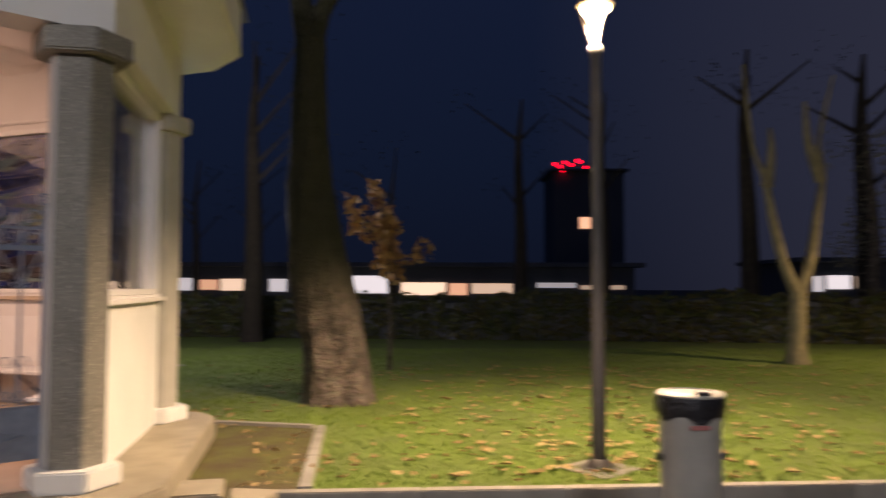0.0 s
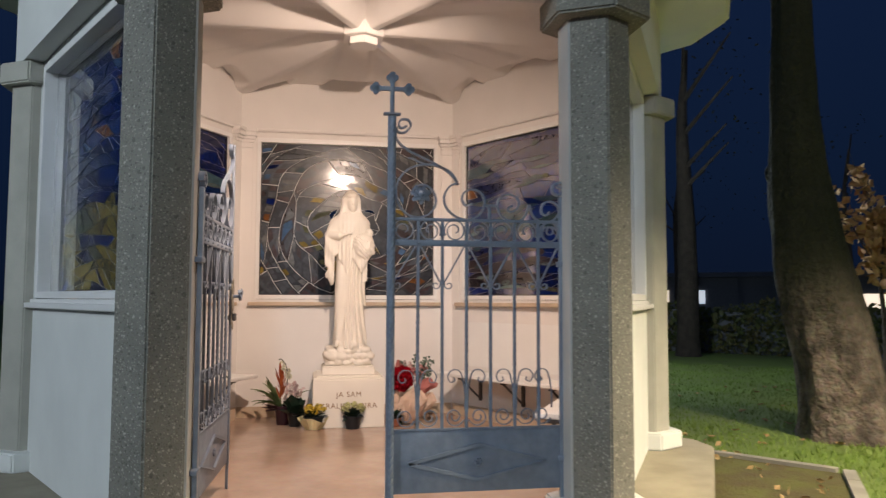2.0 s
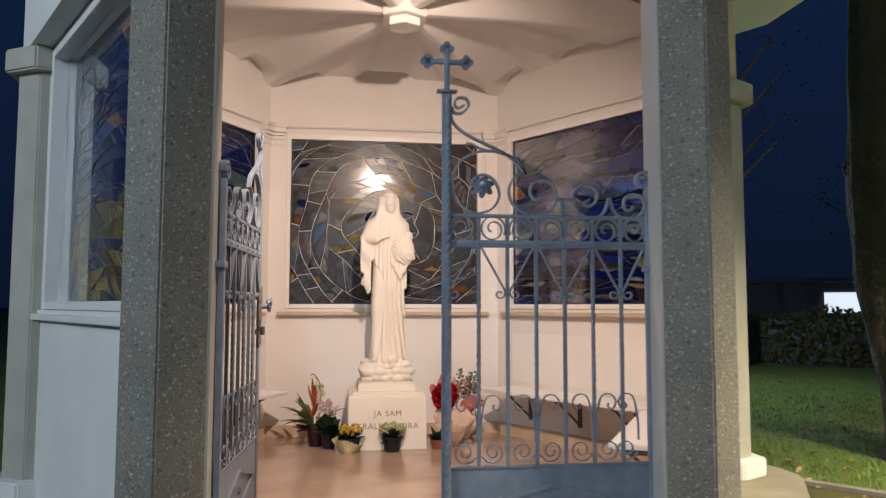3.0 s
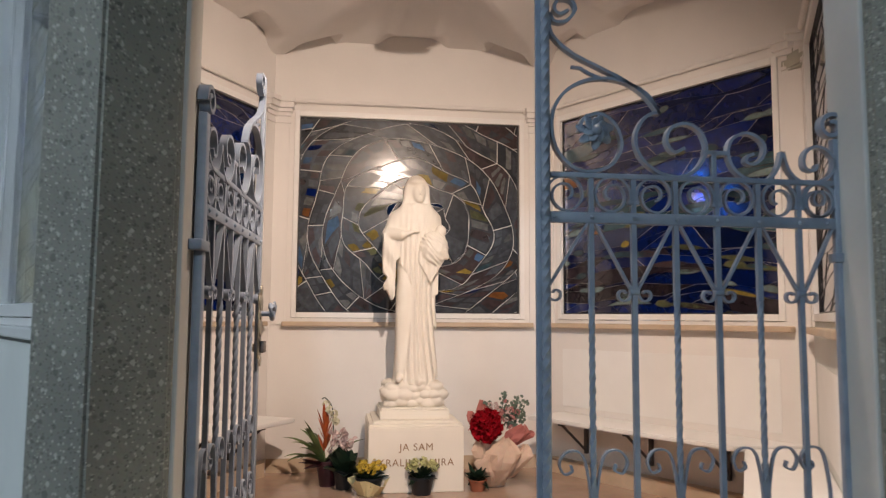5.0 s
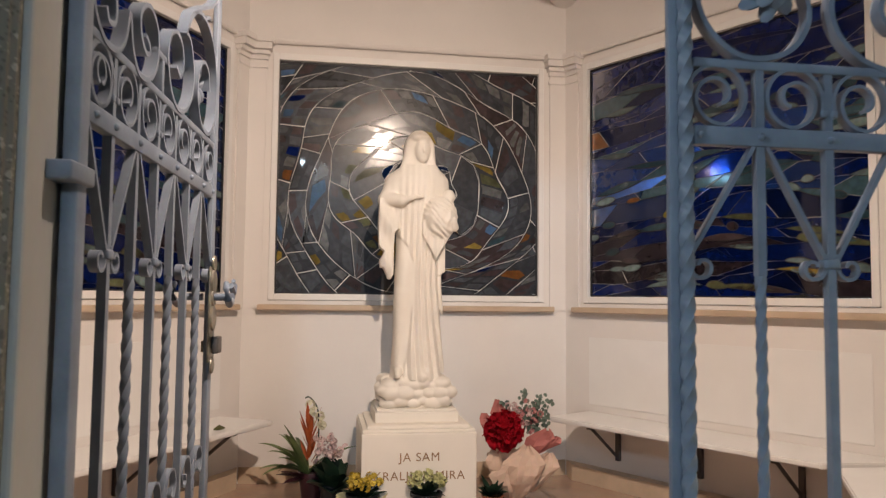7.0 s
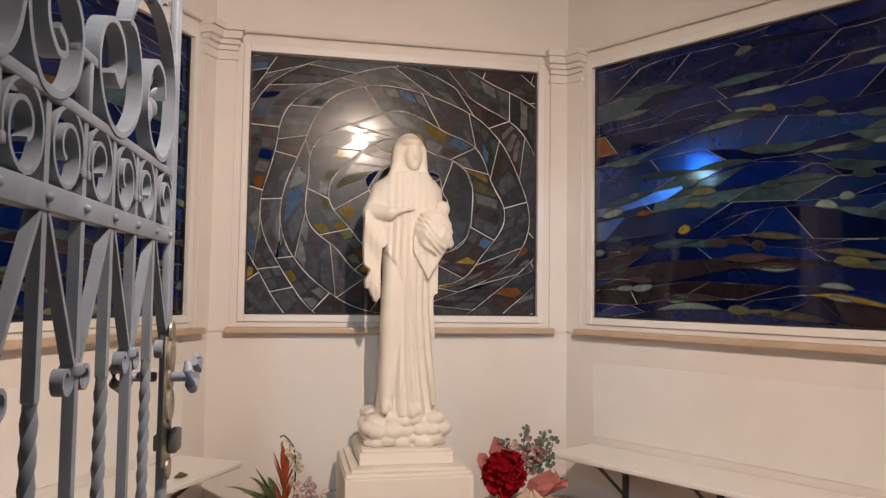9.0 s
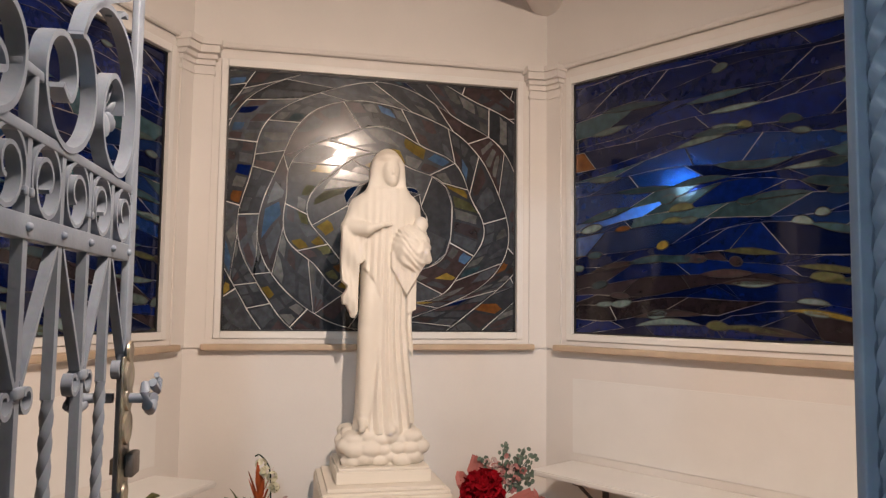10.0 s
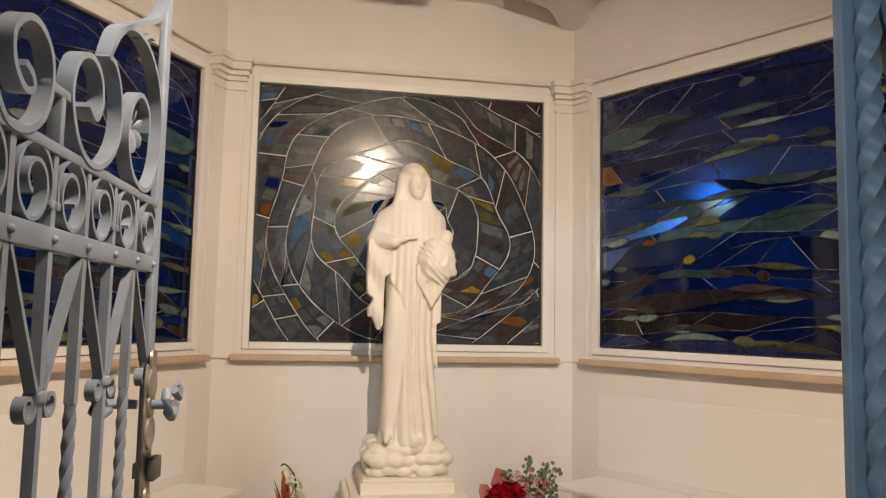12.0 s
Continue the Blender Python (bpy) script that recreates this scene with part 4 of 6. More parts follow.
gate_leaf("closed blue-grey wrought-iron gate leaf with scrolls and a cross", Matrix.Translation((0.022, -1.895, 0)), True)
hx0, hy0, fx0, fy0 = -0.915, -1.895, -0.857, -0.982
ang = math.atan2(hy0 - fy0, hx0 - fx0)
gate_leaf("open blue-grey wrought-iron gate leaf with scrolls and lever handle", Matrix.Translation((fx0, fy0, 0)) @ Matrix.Rotation(ang, 4, "Z"), False)

# ---- statue and pedestal ----
SY = 1.42


def blend(a, b, k):
    h = np.clip(0.5 + 0.5 * (b - a) / k, 0, 1)
    return b * (1 - h) + a * h - k * h * (1 - h)


def carved_mesh(step):
    """A robed, veiled figure with a swaddled bundle on its arm, standing on clouds, as one surface."""
    lo, hi = np.array((-0.27, -0.25, -0.20)), np.array((0.27, 0.25, 1.45))
    n = ((hi - lo) / step).astype(int)
    X, Y, Z = np.meshgrid(*[lo[i] + step * np.arange(n[i]) for i in range(3)], indexing="ij")

    def ell(c, r):
        q = np.sqrt(((X - c[0]) / r[0]) ** 2 + ((Y - c[1]) / r[1]) ** 2 + ((Z - c[2]) / r[2]) ** 2)
        return (q - 1) * min(r)

    def cap(a, b, ra, rb):
        a, b = np.array(a), np.array(b)
        d = b - a
        t = np.clip(((X - a[0]) * d[0] + (Y - a[1]) * d[1] + (Z - a[2]) * d[2]) / (d @ d), 0, 1)
        return np.sqrt((X - a[0] - t * d[0]) ** 2 + (Y - a[1] - t * d[1]) ** 2 + (Z - a[2] - t * d[2]) ** 2) - (ra + (rb - ra) * t)

    # +y is towards the front here
    ridge = lambda q: np.abs((q % 1.0) * 2 - 1)
    rx = np.interp(Z, [-0.05, 0.05, 0.3, 0.6, 0.8, 1.0, 1.12, 1.2], [0.142, 0.136, 0.126, 0.124, 0.124, 0.136, 0.138, 0.09])
    ry = np.interp(Z, [-0.05, 0.05, 0.3, 0.6, 0.8, 1.0, 1.12, 1.2], [0.142, 0.122, 0.100, 0.096, 0.094, 0.098, 0.088, 0.065])
    xs = X - 0.010 * Z
    body = (np.sqrt((xs / rx) ** 2 + (Y / ry) ** 2) - 1) * np.minimum(rx, ry)
    edge = np.interp(Z, [0.0, 0.12, 0.25, 0.44, 0.55, 0.64, 0.72, 0.785, 0.86, 1.1], [-0.085, -0.060, -0.045, -0.030, -0.026, -0.034, -0.064, -0.118, -0.15, -0.15])
    over = np.clip((X - edge) / 0.012, 0, 1) * np.clip(Y / 0.03, 0, 1)
    spread = 0.021 + 0.010 * np.clip(1 - Z / 0.5, 0, 1)
    pleat = ridge((X - 0.02 + 0.02 * np.sin(2.3 * Z)) / spread * 0.62 + 0.15 * np.sin(5 * Z)) ** 0.8
    deep = np.interp(Z, [0.0, 0.2, 0.75, 0.95, 1.1], [0.024, 0.021, 0.017, 0.008, 0.004])
    body = body - over * (0.006 + deep * pleat) - 0.004 * ridge(X / 0.05 + 1.2 * Z) * (1 - over)
    body = np.maximum(body, np.maximum(-Z - 0.02, Z - 1.19))
    d = body
    d = blend(d, ell((-0.072, 0.062, 0.53), (0.050, 0.056, 0.20)), 0.035)
    d = blend(d, cap((-0.085, 0.072, 0.45), (-0.092, 0.060, 0.06), 0.034, 0.030), 0.035)
    d = blend(d, cap((-0.055, 0.080, 0.36), (-0.105, 0.085, 0.07), 0.008, 0.006), 0.02)
    d = blend(d, ell((0.0, -0.01, 1.085), (0.152, 0.090, 0.094)), 0.05)
    d = blend(d, cap((0.008, 0.0, 1.12), (0.014, 0.012, 1.25), 0.050, 0.042), 0.03)
    # veil
    veil = ell((0.012, -0.012, 1.305), (0.079, 0.082, 0.100))
    veil = blend(veil, cap((0.008, -0.035, 1.28), (0.0, -0.05, 1.02), 0.076, 0.118), 0.05)
    for sx in (-1, 1):
        veil = blend(veil, cap((0.012 + sx * 0.060, 0.022, 1.31), (sx * 0.094, 0.045, 1.06), 0.019, 0.026), 0.03)
        veil = blend(veil, cap((sx * 0.098, 0.03, 1.10), (sx * 0.140, 0.015, 0.95), 0.033, 0.040), 0.05)
    veil = veil - 0.005 * ridge((X + 0.35 * X * (1.3 - Z)) / 0.05) * np.clip((1.29 - Z) * 6, 0, 1)
    hollow = ell((0.022, 0.090, 1.272), (0.049, 0.056, 0.080))
    veil = np.maximum(veil, -hollow)
    d = blend(d, veil, 0.012)
    # head, bowed
    face = ell((0.022, 0.040, 1.278), (0.048, 0.054, 0.074))
    face = blend(face, ell((0.028, 0.068, 1.226), (0.022, 0.022, 0.022)), 0.025)
    face = blend(face, cap((0.028, 0.090, 1.290), (0.031, 0.0985, 1.262), 0.005, 0.0065), 0.010)
    for sx in (0.004, 0.051):
        face = np.maximum(face, -(ell((sx, 0.098, 1.284), (0.013, 0.010, 0.006))))
    face = blend(face, ell((0.030, 0.090, 1.242), (0.013, 0.007, 0.005)), 0.007)
    d = blend(d, face, 0.005)
    d = blend(d, ell((0.014, 0.030, 1.346), (0.058, 0.060, 0.028)), 0.010)
    # right arm of the figure, forearm level, hand on the breast
    d = blend(d, cap((-0.128, 0.0, 1.095), (-0.180, 0.030, 0.985), 0.048, 0.044), 0.035)
    d = blend(d, cap((-0.180, 0.045, 0.985), (-0.095, 0.110, 0.975), 0.040, 0.032), 0.02)
    d = blend(d, cap((-0.095, 0.118, 0.975), (-0.035, 0.128, 0.990), 0.019, 0.013), 0.008)
    d = blend(d, ell((-0.012, 0.124, 0.998), (0.040, 0.009, 0.012)), 0.006)
    left = np.interp(Z, [0.56, 0.60, 0.64, 0.69, 0.72, 0.85, 1.0], [-0.165, -0.200, -0.206, -0.182, -0.212, -0.218, -0.212])
    right = np.interp(Z, [0.55, 0.80, 0.82, 1.0], [-0.140, -0.136, -0.112, -0.104])
    foot = 0.56 + 0.9 * np.clip(-0.165 - X, 0, 1) + 0.02 * np.sin(90 * X)
    sleeve = np.maximum(np.maximum(left - X, X - right), np.maximum(np.abs(Y - 0.042 + 0.012 * np.sin(28 * Z + 40 * X)) - 0.040, np.maximum(foot - Z, Z - 0.98)))
    d = blend(d, sleeve - 0.004 - 0.004 * ridge(X / 0.03), 0.012)
    # left arm and bundle
    d = blend(d, cap((0.125, 0.0, 1.09), (0.160, 0.030, 0.90), 0.048, 0.046), 0.035)
    d = blend(d, cap((0.170, 0.045, 0.875), (0.115, 0.130, 0.835), 0.044, 0.036), 0.02)
    fold = ridge(1.3 * np.hypot(X - 0.22, Z - 1.04) / 0.055 + 0.7 * np.sin(45 * X + 20 * Z))
    wrap = ell((0.125, 0.112, 0.885), (0.088, 0.070, 0.112)) - 0.0055 * fold - 0.006 * ridge((X + 0.6 * Z) / 0.045 + 0.6 * np.sin(40 * Z))
    d = blend(d, wrap, 0.010)
    d = blend(d, ell((0.168, 0.112, 1.003), (0.037, 0.039, 0.042)), 0.005)
    d = blend(d, cap((0.185, 0.155, 0.860), (0.200, 0.135, 0.830), 0.022, 0.024), 0.010)
    for k in range(4):
        d = blend(d, cap((0.200, 0.150, 0.902 - 0.014 * k), (0.166, 0.180, 0.914 - 0.015 * k), 0.0082, 0.0065), 0.003)
    drape = np.maximum(np.abs(X - 0.100) - 0.075 * np.clip((Z - 0.655) / 0.13, 0, 1), np.maximum(np.abs(Y - 0.115 + 0.010 * ridge(X / 0.04)) - 0.018, np.maximum(0.655 - Z, Z - 0.86)))
    d = blend(d, drape - 0.004, 0.010)
    d = blend(d, np.maximum(np.abs(X - 0.130) - 0.022, np.maximum(np.abs(Y - 0.01) - 0.05, np.maximum(0.575 + 0.4 * (X - 0.13) - Z, Z - 0.88))) - 0.008, 0.015)
    d = blend(d, cap((-0.098, 0.085, 0.030), (-0.112, 0.160, 0.006), 0.026, 0.015), 0.012)
    d = blend(d, cap((0.030, 0.085, 0.022), (0.034, 0.150, 0.002), 0.030, 0.022), 0.03)
    # clouds underfoot
    rng2 = random.Random(4)
    cl = np.maximum(np.maximum(np.abs(X) - 0.150, np.abs(Y) - 0.112), np.abs(Z + 0.100) - 0.070) - 0.012
    for row, count, zc, big in ((0, 6, -0.138, 0.040), (1, 5, -0.088, 0.046), (2, 6, -0.040, 0.038)):
        for side in range(4):
            for i in range(count):
                u = -1 + 2 * (i + 0.5 + rng2.uniform(-0.18, 0.18)) / count
                reach = (0.0, 0.008, -0.006)[row] + rng2.uniform(-0.006, 0.006)
                px, py = ((u * 0.165, 0.124 + reach), (u * 0.165, -0.124 - reach), (0.160 + reach, u * 0.125), (-0.160 - reach, u * 0.125))[side]
                r = big * rng2.uniform(0.72, 1.12)
                cl = blend(cl, ell((px, py, zc + rng2.uniform(-0.012, 0.012)), (r * 1.25, r, r * 0.85)), 0.005)
    d = blend(d, cl, 0.006)
    d = np.maximum(d, -0.185 - Z)
    # surface nets
    s = d < 0
    c = np.zeros(tuple(np.array(d.shape) - 1), int)
    for i in (0, 1):
        for j in (0, 1):
            for k in (0, 1):
                c += s[i:i + c.shape[0], j:j + c.shape[1], k:k + c.shape[2]]
    act = (c > 0) & (c < 8)
    idx = -np.ones(c.shape, int)
    cell = np.argwhere(act)
    idx[act] = np.arange(len(cell))
    acc, cnt = np.zeros((len(cell), 3)), np.zeros(len(cell))
    corners = [(i, j, k) for i in (0, 1) for j in (0, 1) for k in (0, 1)]
    for a in corners:
        for b in corners:
            if sum(b) - sum(a) == 1 and all(q >= p for p, q in zip(a, b)):
                da, db = d[tuple((cell + a).T)], d[tuple((cell + b).T)]
                hit = (da < 0) != (db < 0)
                t = np.where(hit, da / np.where(hit, da - db, 1), 0)
                acc += np.where(hit[:, None], np.array(a) + t[:, None] * (np.array(b) - np.array(a)), 0)
                cnt += hit
    verts = lo + step * (cell + acc / cnt[:, None])
    faces = []
    for ax in range(3):
        u, v = (ax + 1) % 3, (ax + 2) % 3
        sl0, sl1 = [slice(1, -1)] * 3, [slice(1, -1)] * 3
        sl0[ax], sl1[ax] = slice(0, -1), slice(1, None)
        cross = np.argwhere(s[tuple(sl0)] != s[tuple(sl1)])
        off = np.array([1, 1, 1])
        off[ax] = 0
        p = cross + off
        eu, ev = np.eye(3, dtype=int)[u], np.eye(3, dtype=int)[v]
        quad = np.stack([idx[tuple((p - q).T)] for q in (0 * eu, eu, eu + ev, ev)], 1)
        inside = s[tuple(p.T)]
        quad[~inside] = quad[~inside][:, ::-1]
        faces.append(quad)
    faces = np.concatenate(faces)
    return verts, faces[(faces >= 0).all(1)]


vs, fs = carved_mesh(0.0052)
vs = vs * (1.045, -1.045, 1.045) + (-0.012, SY, 0.722)
me = bpy.data.meshes.new("statue")
me.from_pydata(vs.tolist(), [], fs[:, ::-1].tolist())
me.materials.append(STATUE)
me.polygons.foreach_set("use_smooth", [True] * len(me.polygons))
tagged(new("statue", me), "white stone statue of a veiled robed figure on clouds", "statue")

ped = thing("pedestal", "pale stone pedestal with engraved bronze-coloured lettering", "pedestal", "", (-0.018, 0, 0))
bm = box(bmesh.new(), -0.318, 0.318, SY - 0.335, SY + 0.30, 0.012, 0.435, 0.006)
blk = part("block", bm, STATUE, ped)
bm = bmesh.new()
for h, z0, z1 in ((0.312, 0.435, 0.452), (0.285, 0.452, 0.470)):
    box(bm, -h, h, SY - h * 1.0, SY + h * 0.9, z0, z1, 0.004)
part("moulding", bm, STATUE, ped)
bm = box(bmesh.new(), -0.238, 0.238, SY - 0.205, SY + 0.22, 0.470, 0.530, 0.005)
box(bm, -0.228, 0.228, SY - 0.197, SY + 0.21, 0.530, 0.545, 0.004)
part("upper_step", bm, STATUE, ped)


def words(text, x, y, z, size, parent):
    cu = bpy.data.curves.new("lettering", "FONT")
    cu.body, cu.size, cu.align_x, cu.extrude, cu.space_character = text, size, "CENTER", 0.0012, 1.12
    tmp = bpy.data.objects.new("lettering_source", cu)
    scene.collection.objects.link(tmp)
    bpy.context.view_layer.update()
    me = bpy.data.meshes.new_from_object(tmp.evaluated_get(bpy.context.evaluated_depsgraph_get()))
    bpy.data.objects.remove(tmp)
    me.materials.clear()
    me.materials.append(LETTER)
    bm = bmesh.new()
    bm.from_mesh(me)
    left = set(bm.verts)
    while left:
        stack, island = [left.pop()], []
        while stack:
            v = stack.pop()
            island.append(v)
            for e in v.link_edges:
                o = e.other_vert(v)
                if o in left:
                    left.remove(o)
                    stack.append(o)
        order = {v: i for i, v in enumerate(island)}
        ids = {f for v in island for f in v.link_faces}
        letter = bpy.data.meshes.new("letter")
        letter.from_pydata([v.co for v in island], [], [[order[v] for v in f.verts] for f in ids])
        letter.materials.append(LETTER)
        ob = new("letter", letter)
        ob.parent = parent
        ob.matrix_basis = pose(x, y, z, 90, 0, 0)
    bm.free()


words("JA SAM", 0.0, SY - 0.3365, 0.285, 0.066, blk)
words("KRALJICA MIRA", 0.0, SY - 0.3365, 0.185, 0.066, blk)

# ---- benches ----
for deg, lab in ((30, "right"), (150, "left"), (-30, "front")):
    b = tagged(new("wall_bench"), "white wall bench slab on dark metal brackets", "bench", "wall benches")
    b.matrix_basis = wall_frame(deg)
    flip = 1 if deg != 150 else -1
    x0, x1 = -0.86, 1.04
    pts = [(x0 * flip, IN - 0.004), (x1 * flip, IN - 0.004), (0.78 * flip, IN - 0.385), (x0 * flip, IN - 0.385)]
    if deg == -30:
        pts = [(-1.0, IN - 0.004), (0.55, IN - 0.004), (0.55, IN - 0.38), (-0.80, IN - 0.38)]
    bm = prism(bmesh.new(), pts, 0.425, 0.455)
    bmesh.ops.bevel(bm, geom=bm.edges[:], offset=0.006, segments=2, affect="EDGES")
    part("seat", bm, FRAME, b)
    for x in (-0.62, -0.05, 0.52):
        bm = box(bmesh.new(), x * flip - 0.014, x * flip + 0.014, IN - 0.03, IN - 0.004, 0.18, 0.424, 0.002)
        box(bm, x * flip - 0.014, x * flip + 0.014, IN - 0.30, IN - 0.03, 0.398, 0.424, 0.002)
        tube(bm, [(x * flip, IN - 0.02, 0.20), (x * flip, IN - 0.27, 0.40)], [0.010, 0.010], 6)
        part("bracket", bm, STEEL, b, "dark metal bracket")
    bm = box(bmesh.new(), -0.86, 0.86, IN - 0.0055, IN - 0.002, 0.50, 0.93, 0.0012)
    part("backrest", bm, FRAME, b)
leaf = bmesh.new()
tube(leaf, [(-0.03, 0, 0.006), (0.0, 0.0, 0.014), (0.035, 0.006, 0.008)], [0.004, 0.016, 0.003], 6)
lf = solid("green_leaf", leaf, HEDGE, "single green leaf lying on the white bench", "leaf")
lf.matrix_basis = pose(-1.09, 1.15, 0.458, 0, 0, 30)

# ---- flowers before the statue ----
LEAFGREEN = mat("plant_leaf", (0.20, 0.28, 0.10), 0.45, 0, 12, 0.35, 40, 0.1, piece=0.2)
DARKLEAF = mat("dark_leaf", (0.022, 0.052, 0.030), 0.4, 0, 12, 0.35, 40, 0.1)
EUCALYPT = mat("grey_green_leaf", (0.16, 0.22, 0.17), 0.6, 0, 12, 0.3)
ORANGE = mat("orange_bract", (0.50, 0.11, 0.03), 0.5, 0, 20, 0.25)
PINKISH = mat("pale_pink_petal", (0.70, 0.52, 0.49), 0.6, 0, 25, 0.2)
PINK = mat("pink_petal", (0.62, 0.27, 0.26), 0.6, 0, 25, 0.25)
CREAM = mat("cream_petal", (0.70, 0.66, 0.48), 0.6, 0, 25, 0.15)
YELLOW = mat("yellow_petal", (0.62, 0.44, 0.05), 0.6, 0, 25, 0.2)
PALEYELLOW = mat("pale_yellow_petal", (0.58, 0.56, 0.26), 0.6, 0, 25, 0.15)
RED = mat("red_petal", (0.36, 0.003, 0.012), 0.75, 0, 25, 0.3, spec=0.12)
PLUM = mat("plum_pot", (0.05, 0.012, 0.02), 0.4, 0, 9, 0.2)
NAVYPOT = mat("dark_pot", (0.012, 0.016, 0.022), 0.4, 0, 9, 0.2)
TERRA = mat("terracotta_pot", (0.38, 0.13, 0.07), 0.7, 0, 9, 0.25)
PAPER = mat("kraft_paper", (0.72, 0.53, 0.41), 0.8, 0, 9, 0.15, 40, 0.3)
YPAPER = mat("yellow_paper", (0.74, 0.64, 0.36), 0.6, 0, 9, 0.15, 40, 0.3)
ROSEPAPER = mat("rose_paper", (0.50, 0.17, 0.15), 0.7, 0, 9, 0.15)


def blade(bm, base, az, length, rise, width, droop, segs=6):
    """A strap leaf that arches outwards, keeled along its middle."""
    d, side = Vector((math.cos(az), math.sin(az), 0)), Vector((-math.sin(az), math.cos(az), 0))
    prev = None
    for i in range(segs + 1):
        u = i / segs
        p = Vector(base) + d * (length * u) + Vector((0, 0, rise * u - droop * u * u))
        w = width * math.sin(math.pi * min(0.97, 0.18 + 0.8 * u)) * 0.5
        cur = [bm.verts.new(p - side * w), bm.verts.new(p - Vector((0, 0, w * 0.5))), bm.verts.new(p + side * w)]
        if prev:
            bm.faces.new((prev[0], prev[1], cur[1], cur[0])), bm.faces.new((prev[1], prev[2], cur[2], cur[1]))
        prev = cur


def petal(bm, c, n, size, rng):
    """A small cupped round leaf or petal facing n."""
    n = Vector(n).normalized()
    a = n.cross(Vector((rng.uniform(-1, 1), rng.uniform(-1, 1), rng.uniform(-1, 1)))).normalized()
    b = n.cross(a)
    mid = bm.verts.new(Vector(c))
    ring = [bm.verts.new(Vector(c) + size * (math.cos(2 * math.pi * k / 6) * a + 0.8 * math.sin(2 * math.pi * k / 6) * b) + n * size * 0.32) for k in range(6)]
    for k in range(6):
        bm.faces.new((mid, ring[k], ring[(k + 1) % 6]))


def flowerhead(bm, c, r, rng, petals=9, size=0.012):
    for k in range(petals):
        v = Vector((rng.gauss(0, 1), rng.gauss(0, 1), rng.gauss(0.5, 1))).normalized()
        petal(bm, Vector(c) + v * r, v, size, rng)


def pot(parent, where, r, h, material, label=""):
    x, y = where
    bm = lathe(bmesh.new(), [(r * 0.72, 0.013), (r * 0.98, 0.013 + h * 0.86), (r * 1.08, 0.013 + h * 0.87), (r * 1.08, 0.013 + h), (r * 0.94, 0.013 + h), (r * 0.90, 0.013 + h * 0.9)], 20, Matrix.Translation((x, y, 0)))
    return part("pot", bm, material, parent, label, True)


rng = random.Random(5)
g = thing("potted_plant", "orange bromeliad with orchid and pink blooms in plum pot", "potted plant", "flowers before the statue")
pot(g, (-0.60, 1.36), 0.075, 0.17, PLUM, "dark plum pot")
for k in range(17):
    bm = bmesh.new()
    blade(bm, (-0.625, 1.36, 0.17), rng.uniform(2.2, 4.4) if k % 4 else rng.uniform(0, 6.28), rng.uniform(0.15, 0.34), rng.uniform(0.22, 0.40), 0.050, rng.uniform(0.10, 0.20), 8)
    part("leaf", bm, LEAFGREEN, g)
for k in range(5):
    bm = bmesh.new()
    blade(bm, (-0.62, 1.34, 0.15), rng.uniform(2.6, 4.2), rng.uniform(0.12, 0.19), rng.uniform(0.05, 0.12), 0.06, 0.05, 6)
    part("leaf", bm, PLUM, g, "dark plum lower leaf")
bm = bmesh.new()
for k in range(16):
    blade(bm, (-0.615 + rng.uniform(-0.012, 0.012), 1.35, 0.24 + 0.012 * k), k * 2.4, 0.060, 0.10 + 0.004 * k, 0.030, 0.0, 3)
part("bract", bm, ORANGE, g, "orange bromeliad bract")
bm = bmesh.new()
stem = spline([(-0.58, 1.35, 0.16), (-0.565, 1.34, 0.40), (-0.575, 1.33, 0.54), (-0.62, 1.32, 0.605), (-0.645, 1.32, 0.60)])
tube(bm, stem, [0.004] * len(stem), 6)
part("stem", bm, DARKLEAF, g)
bm = bmesh.new()
for c in ((-0.615, 1.315, 0.565), (-0.595, 1.31, 0.53), (-0.56, 1.315, 0.50), (-0.55, 1.31, 0.45), (-0.57, 1.31, 0.47)):
    flowerhead(bm, c, 0.016, rng, 7, 0.020)
part("orchid_bloom", bm, CREAM, g, "cream orchid blooms", kind="stuff")
g = thing("potted_plant", "pale pink blooms over broad dark leaves in dark pot", "potted plant", "flowers before the statue")
pot(g, (-0.49, 1.26), 0.07, 0.13, NAVYPOT, "dark pot")
bm = bmesh.new()
for k in range(38):
    flowerhead(bm, (-0.515 + rng.gauss(0, 0.042), 1.24 + rng.gauss(0, 0.03), 0.325 + rng.gauss(0, 0.065)), 0.013, rng, 6, 0.0145)
part("bloom", bm, PINKISH, g, "pale pink blooms", kind="stuff")
for k in range(20):
    bm = bmesh.new()
    blade(bm, (-0.49, 1.25, 0.12), rng.uniform(0, 6.28), rng.uniform(0.09, 0.19), rng.uniform(0.08, 0.22), 0.12, rng.uniform(0.02, 0.08))
    part("leaf", bm, DARKLEAF, g)


